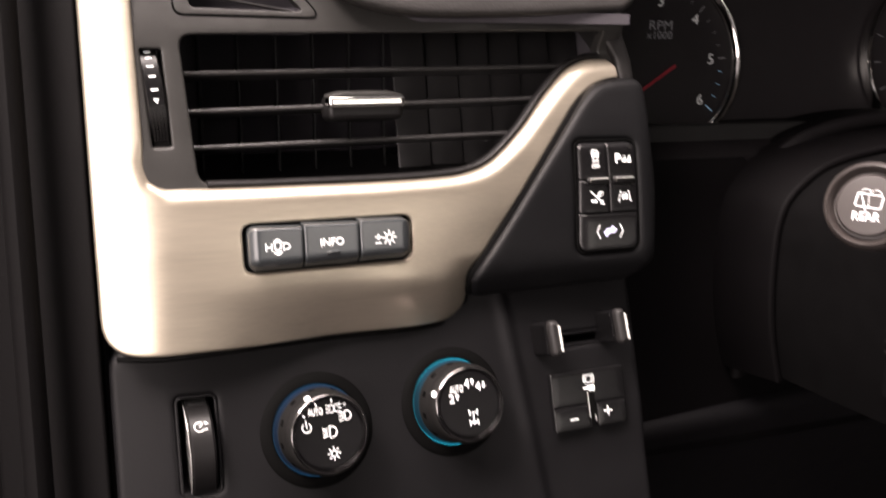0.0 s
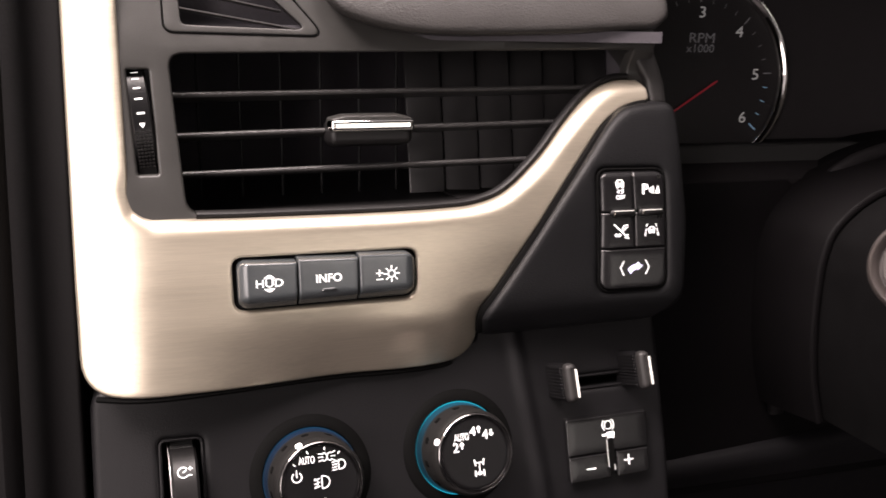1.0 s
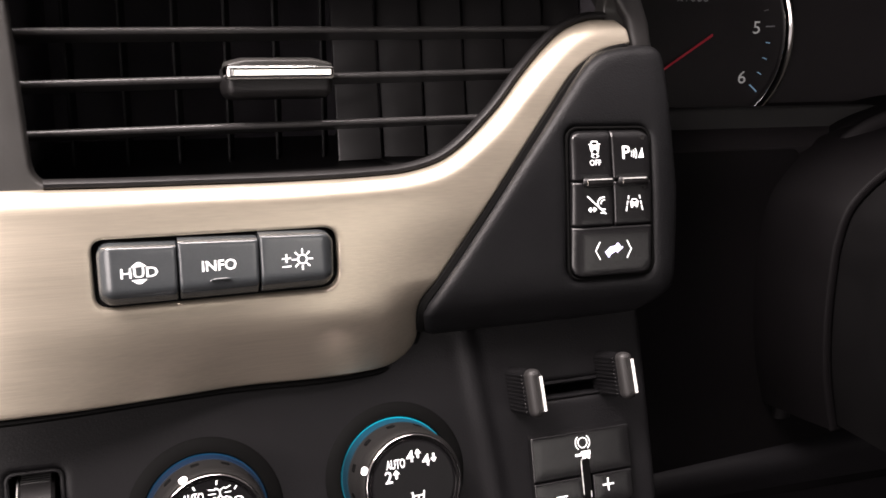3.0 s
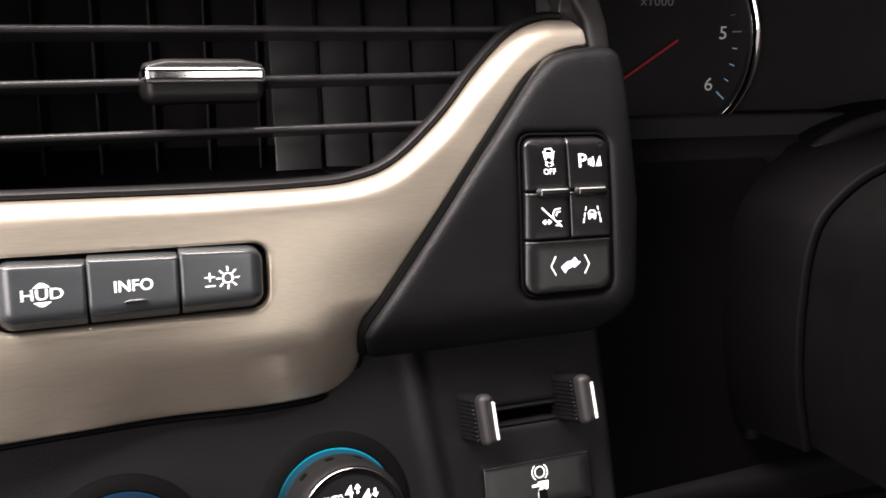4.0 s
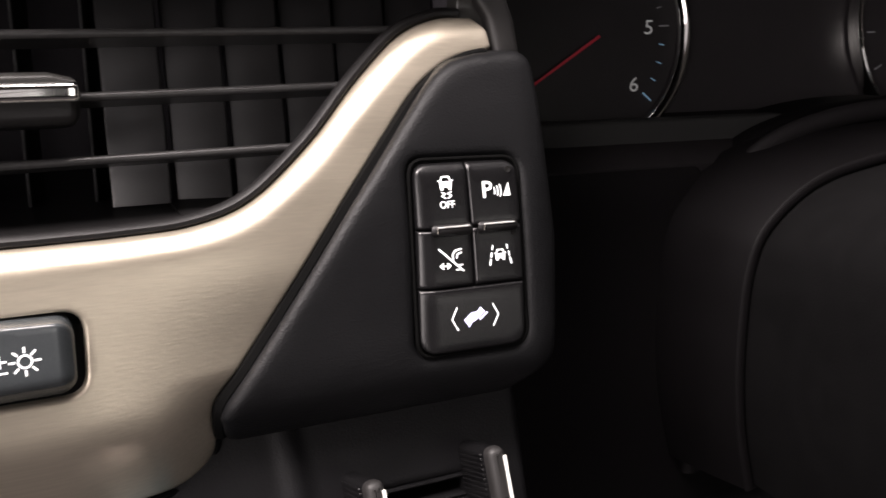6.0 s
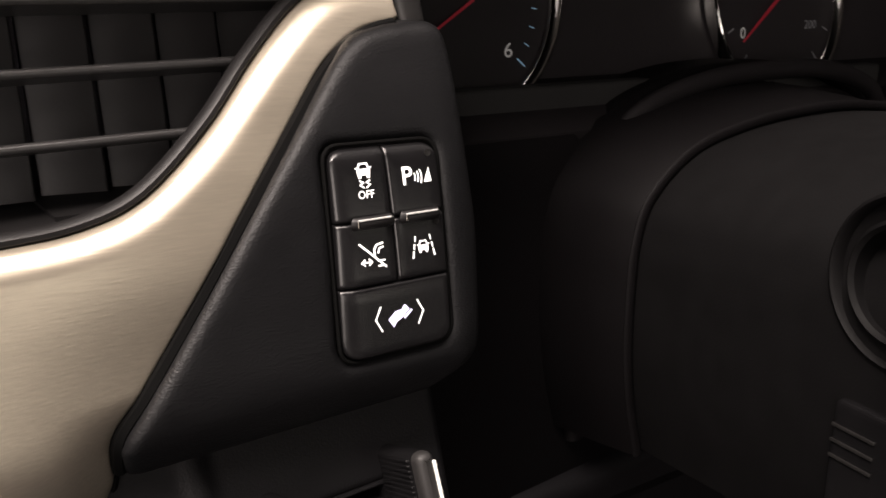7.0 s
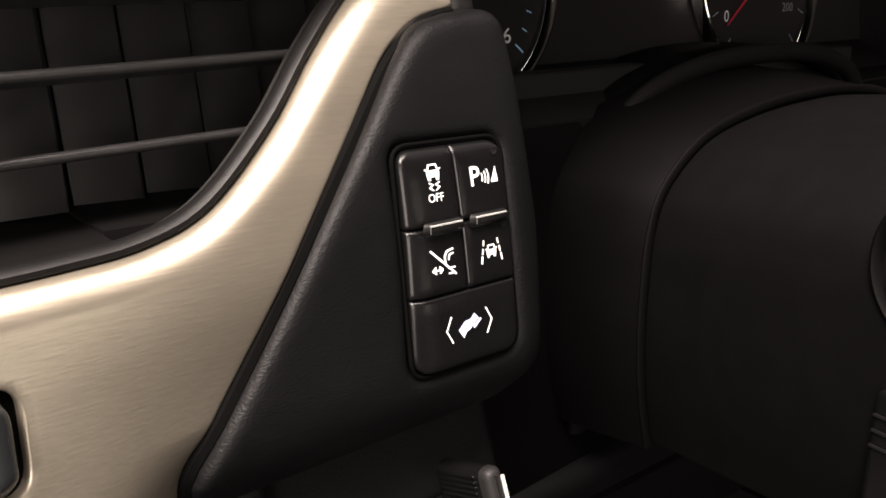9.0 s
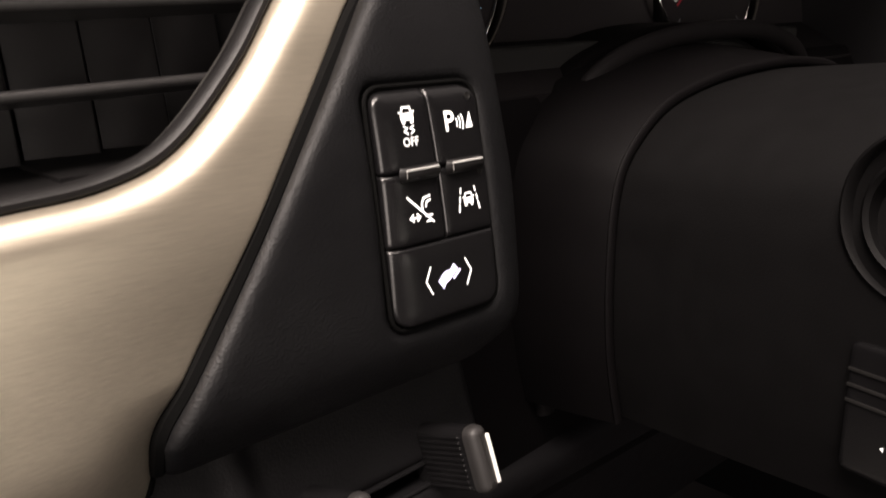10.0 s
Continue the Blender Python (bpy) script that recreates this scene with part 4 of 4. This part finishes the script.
part("face_plate", pad(fillet([(0.285, 0.735, 0.01), (0.82, 0.735, 0.01), (0.82, 0.88, 0.01), (0.285, 0.88, 0.01)]), lambda x, z: face_dial(x, z) + 0.006, 0.01, 0.002, 0.02), M_FACE, dials)


def dial(cx, cz, r):
    m = on(cx, cz, face_dial)
    d = part("dial", lathe(m, [(r, -0.004), (r, -0.001), (r * 0.6, 0.0), (0.0, 0.0)], 72), M_FACE, dials, "black dial face")
    part("rim", lathe(m, [(r + 0.0020, -0.004), (r + 0.0020, 0.0032), (r + 0.0013, 0.0046), (r + 0.0004, 0.0050), (r - 0.0006, 0.0047), (r - 0.0022, 0.0032), (r - 0.0034, 0.0010), (r - 0.0037, 0.0)], 96, closed_top=False), M_CHROME, d, "thin chrome rim")
    return d, m


tach, m = dial(0.3938, 0.7985, 0.0655)
tm = on(0.3912, 0.7957, face_dial, 0.0008)
for i, text in enumerate("3456"):
    a = radians(88.0 - 43.3 * i)
    part("numeral", words(text, tm @ pose(0.0440 * math.cos(a), 0.0440 * math.sin(a), 0), 0.0076, 1.15, 0.12, 0.0), M_DIM, tach)
for i in range(25):
    a = 89.0 + 43.3 * 3 - 43.3 * i / 4
    big = i % 4 == 0
    part("tick", glyph(tm @ pose(0, 0, 0, 0, 0, a), lines=[([(51.5, 0), (57.5 if big else 54.5, 0)], 1.0 if big else 0.6)], unit=0.001), M_TICK if i > 20 else M_FAINT, tach)
part("lettering", words("RPM", tm @ pose(0.0008, 0.0262, 0), 0.0068, 1.15, 0.12, 0.0), M_FAINT, tach)
part("lettering", words("x1000", tm @ pose(-0.0006, 0.0190, 0), 0.0056, 1.1, 0.12, 0.0), M_FAINT, tach)
part("needle", glyph(on(0.4025, 0.7922, face_dial, 0.003), [[(0, 0.7), (0.5, -0.7), (-56, -34.4), (-56.4, -33.4)]]), M_NEEDLE, tach, "red needle")
speed, m = dial(0.6540, 0.7965, 0.0665)
for i in range(13):
    a = 228 - 23 * i
    part("tick", glyph(m @ pose(0, 0, 0.0008, 0, 0, a), lines=[([(52, 0), (58, 0)], 1.0)]), M_FAINT, speed)
part("numeral", words("0", m @ pose(-0.0385, -0.0250, 0.0008), 0.0070, 1.1, 0.12, 0.0), M_DIM, speed)
part("numeral", words("200", m @ pose(0.0330, -0.0205, 0.0008), 0.0056, 1.1, 0.12, 0.0), M_FAINT, speed)
part("needle", glyph(m @ pose(0, 0, 0.004, 0, 0, 36), [[(8, 1.4), (8, -1.4), (-52, -0.6), (-52, 0.6)]]), M_NEEDLE, speed, "red needle")

hood = thing("instrument_hood", (0.5, 0.55, 0.74), "black plastic hood and ledge round the instruments", "instrument hood")
part("ledge", pad(fillet([(0.272, 0.722), (0.80, 0.722), (0.80, 0.7560, 0.004), (0.272, 0.7500, 0.004)]), lambda x, z: 0.556 + 2.0 * max(0.0, z - 0.730), 0.05, 0.003, 0.006), M_LEDGE, hood)
part("side_wall", pad(fillet([(0.270, 0.70), (0.278, 0.70), (0.286, 0.90), (0.274, 0.90)]), lambda x, z: 0.452 + 0.2 * (z - 0.70) , 0.20, 0.002, 0.01), M_HOOD, hood)
part("brow", box((0.272, 0.46, 0.885), (0.82, 0.66, 0.900)), M_HOOD, hood)

# ---- steering column ----
surround_ob = thing("column_surround", (0.45, 0.50, 0.65), "moulded dashboard panel round the steering column, blackened for shade", "dashboard panel", "structure")
RIDGE = curve([(0.4350, 0.5730), (0.4275, 0.6020), (0.4235, 0.6320), (0.4230, 0.6610), (0.4248, 0.6850), (0.4330, 0.7050), (0.4585, 0.7240), (0.4950, 0.7335), (0.5410, 0.7382), (0.5920, 0.7380), (0.640, 0.7300), (0.6680, 0.7050), (0.6740, 0.6600), (0.6680, 0.6100), (0.660, 0.5730)], 6)
OPENING = curve([(0.4440, 0.5620), (0.4405, 0.6020), (0.4375, 0.6400), (0.4375, 0.6720), (0.4455, 0.7020), (0.4645, 0.7210), (0.4880, 0.7355), (0.5240, 0.7445), (0.5720, 0.7490), (0.6290, 0.7490), (0.6720, 0.7410), (0.6950, 0.7280), (0.7080, 0.700), (0.7080, 0.6300), (0.700, 0.5620)], 6)


def grown(loop, by, cx=0.55, cz=0.66):
    """The loop pushed outwards (or inwards) by some metres."""
    return [(x + by * (x - cx) / math.hypot(x - cx, z - cz), z + by * (z - cz) / math.hypot(x - cx, z - cz)) for x, z in loop]


def at_depth(loop, y):
    return [(x, y, z) for x, z in loop]


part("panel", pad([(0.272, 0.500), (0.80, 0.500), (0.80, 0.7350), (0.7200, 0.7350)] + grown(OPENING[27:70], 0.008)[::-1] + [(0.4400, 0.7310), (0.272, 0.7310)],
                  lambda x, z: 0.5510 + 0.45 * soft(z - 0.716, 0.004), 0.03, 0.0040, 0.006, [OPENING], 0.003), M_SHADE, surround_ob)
part("opening_bead", sweep(at_depth(grown(OPENING, 0.0045), 0.5480), 0.0058, 0.0046, 12), M_HOOD, surround_ob, "rounded bead round the column opening")
part("flange", loft([at_depth(grown(RIDGE, d), y) for d, y in ((0.0085, 0.562), (0.0080, 0.548), (0.0072, 0.544), (0.0045, 0.520), (0.0016, 0.4995), (0.0006, 0.4968), (-0.0010, 0.4962), (-0.0022, 0.4972), (-0.0028, 0.5010), (-0.0035, 0.5300))]), M_SHADE, surround_ob, "flared collar with a rounded front edge, blackened for shade")
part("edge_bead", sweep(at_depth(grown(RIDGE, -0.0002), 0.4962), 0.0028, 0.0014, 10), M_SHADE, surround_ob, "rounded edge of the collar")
part("boot", pad([(0.30, 0.55), (0.74, 0.55), (0.74, 0.75), (0.30, 0.75)], lambda x, z: 0.572, 0.01, 0.002, 0.03), M_RUBBER, surround_ob)

column = thing("steering_column", (0.50, 0.40, 0.66), "plastic steering column shroud, blackened for the shade on it", "steering column")


def shroud_ring(y, inset):
    return [(x + 0.157 * (y - 0.494), y, z + 0.10 * (0.494 - y)) for x, z in grown(RIDGE, -inset)]


part("shroud", loft([shroud_ring(0.535, 0.0035), shroud_ring(0.49, 0.0035), shroud_ring(0.42, 0.0030), shroud_ring(0.34, 0.0030), shroud_ring(0.27, 0.0040), shroud_ring(0.245, 0.007), shroud_ring(0.235, 0.014)], True), M_SHROUD_SHADE, column)
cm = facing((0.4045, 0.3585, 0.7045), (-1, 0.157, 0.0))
part("collar", lathe(cm, [(0.0310, -0.004), (0.0310, 0.0010), (0.0298, 0.0018), (0.0288, 0.0008), (0.0280, -0.003), (0.0222, -0.004), (0.0222, 0.002), (0.0207, 0.0035), (0.0192, 0.002), (0.0187, -0.010), (0.0, -0.011)], 64), M_SHROUD_SHADE, column, "round stalk opening with raised rings")
tilt = part("tilt_switch", slab(facing((0.4085, 0.3635, 0.6327), (-1, 0.157, 0.0)), rect(0.029, 0.050, 0.004), 0.006, 0.002), M_BUTTON, column, "small black switch with four white arrows")
for i in range(3):
    part("groove_strip", slab(facing((0.4030, 0.3688, 0.6477 - 0.006 * i), (-1, 0.157, 0.0)), rect(0.018, 0.0012, 0.0004), 0.0008, 0.0002), M_KNOB, tilt)
am = facing((0.4015, 0.3594, 0.6220), (-1, 0.157, 0.0))
part("symbol", glyph(am, [[(-0.9, 2.6), (0.9, 2.6), (0, 3.9)], [(-0.9, -2.6), (0.9, -2.6), (0, -3.9)], [(2.6, -0.9), (2.6, 0.9), (3.9, 0)], [(-2.6, -0.9), (-2.6, 0.9), (-3.9, 0)]]), M_GLYPH, tilt)

stalk = thing("control_stalk", (0.247, 0.246, 0.748), "dark grey control stalk with a round rear wiper button", "control stalk")
axis = Vector((0.247, 0.246, 0.748)) - Vector((0.405, 0.356, 0.708))
sm = facing((0.2487, 0.246, 0.7485), axis)
part("arm", lathe(sm, [(0.0075, -0.19), (0.0080, -0.10), (0.0100, -0.055), (0.0140, -0.038), (0.0155, -0.030), (0.0158, -0.004), (0.0150, -0.0008), (0.0140, 0.0), (0.0130, -0.0012), (0.0120, -0.004)], 56), M_STALK, stalk)
button = part("button", lathe(sm, [(0.0110, -0.005), (0.0110, -0.0008), (0.0104, 0.0), (0.0098, 0.0001), (0.0, 0.0003)], 48), M_STALK, stalk, "round grey push button")
im = sm @ pose(0, 0, 0.0004)
part("lettering", words("REAR", im @ pose(-0.0004, -0.0042, 0), 0.0030, 0.90, 0, 0.002), M_GLYPH, button)
tilted = im @ pose(0, 0.0012, 0, 0, 0, -4)
part("symbol", glyph(tilted, lines=[((lambda q: q + q[:1])(fillet([(-4.4, -2.0, 0.7), (4.2, -2.0, 0.7), (4.5, 2.6, 0.7), (-3.9, 2.6, 0.7)], 4)), 0.38), ([(-2.4, 1.6), (-0.4, -3.6)], 0.42)] +
                     [([(-0.2 + 0.12 * k, 1.9 - 1.0 * k), (-0.14 + 0.12 * k, 1.5 - 1.0 * k)], 0.3) for k in range(4)] +
                     [([(cx + 1.6 * math.cos(radians(a)), 2.9 + 1.5 * math.sin(radians(a))), (cx + 1.6 * math.cos(radians(a + 14)), 2.9 + 1.5 * math.sin(radians(a + 14)))], 0.34) for cx in (-1.3, 2.1) for a in range(8, 178, 33)]), M_GLYPH, button)

# ---- what closes the place: dash body, door side, floor, roof ----
plain("dash_end", pad(fillet([(-0.060, 0.50), (-0.0115, 0.50), (-0.0105, 0.90), (-0.060, 0.90)]), lambda x, z: 0.432 + 0.20 * (z - 0.715) + 0.8 * soft(-0.016 - x, 0.003), 0.05, 0.002, 0.008), M_DOOR_SHADE,
      "plastic end of the dashboard beside the door, blackened for shade", "dashboard end", "structure")
plain("door_seal", sweep([(-0.040, 0.425 + 0.2 * (z - 0.715), z) for z in (0.45, 0.55, 0.65, 0.75, 0.85, 0.95)], 0.006, 0.009, 12), M_DOOR_SHADE, "black rubber door seal beside the dashboard", "door seal", "structure")
plain("door_pillar", box((-0.30, 0.47, 0.0), (-0.055, 0.56, 1.25)), M_DOOR_SHADE, "trim of the front door pillar, blackened for shade", "pillar", "structure")
plain("dash_body", merge(box((-0.05, 0.60, 0.50), (0.27, 0.70, 0.95)), box((0.80, 0.45, 0.40), (1.30, 0.75, 0.95))), M_PLASTIC, "black body of the dashboard", "dashboard", "structure")
# unseen cover added to stop the overhead lamp reaching the footwell
plain("dash_cover", box((-0.05, 0.705, 0.905), (1.30, 1.05, 0.945)), M_PLASTIC, "unseen black cover, added to keep lamp light off the footwell", "dashboard", "structure")
plain("knee_panel", pad([(0.02, 0.36), (0.80, 0.36), (0.80, 0.560), (0.02, 0.510)], lambda x, z: 0.525 + 0.5 * (0.56 - z), 0.02, 0.016, 0.02), M_KNEE, "dark knee panel under the dashboard", "dashboard panel", "structure")
plain("firewall", box((-0.30, 1.00, 0.0), (1.30, 1.05, 0.95)), M_CARPET, "black carpeted wall behind the pedals", "wall", "structure")
plain("floor", box((-0.30, -1.2, -0.05), (1.30, 1.05, 0.0)), M_CARPET, "black carpeted car floor", "floor", "structure")
# unseen roof, its edges placed to keep lamps off the right side
plain("ceiling", box((-0.06, -1.2, 1.25), (1.30, 0.08, 1.29)), M_FABRIC, "unseen car roof slab, its edges set to shade the dash", "ceiling", "structure")
plain("wall_right", box((1.30, -1.2, 0.0), (1.34, 1.05, 1.26)), M_PLASTIC, "dark far side of the car", "wall", "structure")
M_SEAT = material("dark_cabin_cloth", (0.020, 0.018, 0.018), 0.85, 0, 0.4, 400)
# unseen back wall; openings and post are shaped for the chrome's reflections
back = merge(box((-0.30, -1.24, 0.0), (1.34, -1.2, 0.66)), box((-0.30, -1.24, 0.66), (0.12, -1.2, 1.25)), box((0.46, -1.24, 0.66), (0.55, -1.2, 0.98)), box((1.22, -1.24, 0.66), (1.34, -1.2, 1.25)), box((0.12, -1.24, 0.98), (1.22, -1.2, 1.25)))
plain("wall_back", back, M_SEAT, "unseen dark cabin back, its openings cut for reflections", "wall", "structure")
# unseen wall added to block light coming up off the ground
plain("bounce_block", box((-0.34, -1.2, 0.0), (-0.28, 0.47, 0.56)), M_SEAT, "unseen dark wall at the doorway, added to block floor bounce", "sill", "structure")
# unseen pale floor, added to bounce light onto the trim's lower faces
M_TILE = material("pale_floor", (0.50, 0.48, 0.45), 0.35, 0, 0.05, 20)
plain("ground", box((-6.0, -6.0, -0.42), (6.0, 6.0, -0.36)), M_TILE, "unseen pale floor under the car, added to bounce light up", "floor", "structure")
# unseen glowing wall, added to put glare on the keys and chrome
M_GLOW = material("backdrop_glow", (0.90, 0.88, 0.84), emit=2.2)
plain("backdrop", box((1.0, -4.05, -0.3), (4.2, -4.0, 2.4)), M_GLOW, "unseen glowing wall behind the car, added for its reflections", "backdrop", "structure")
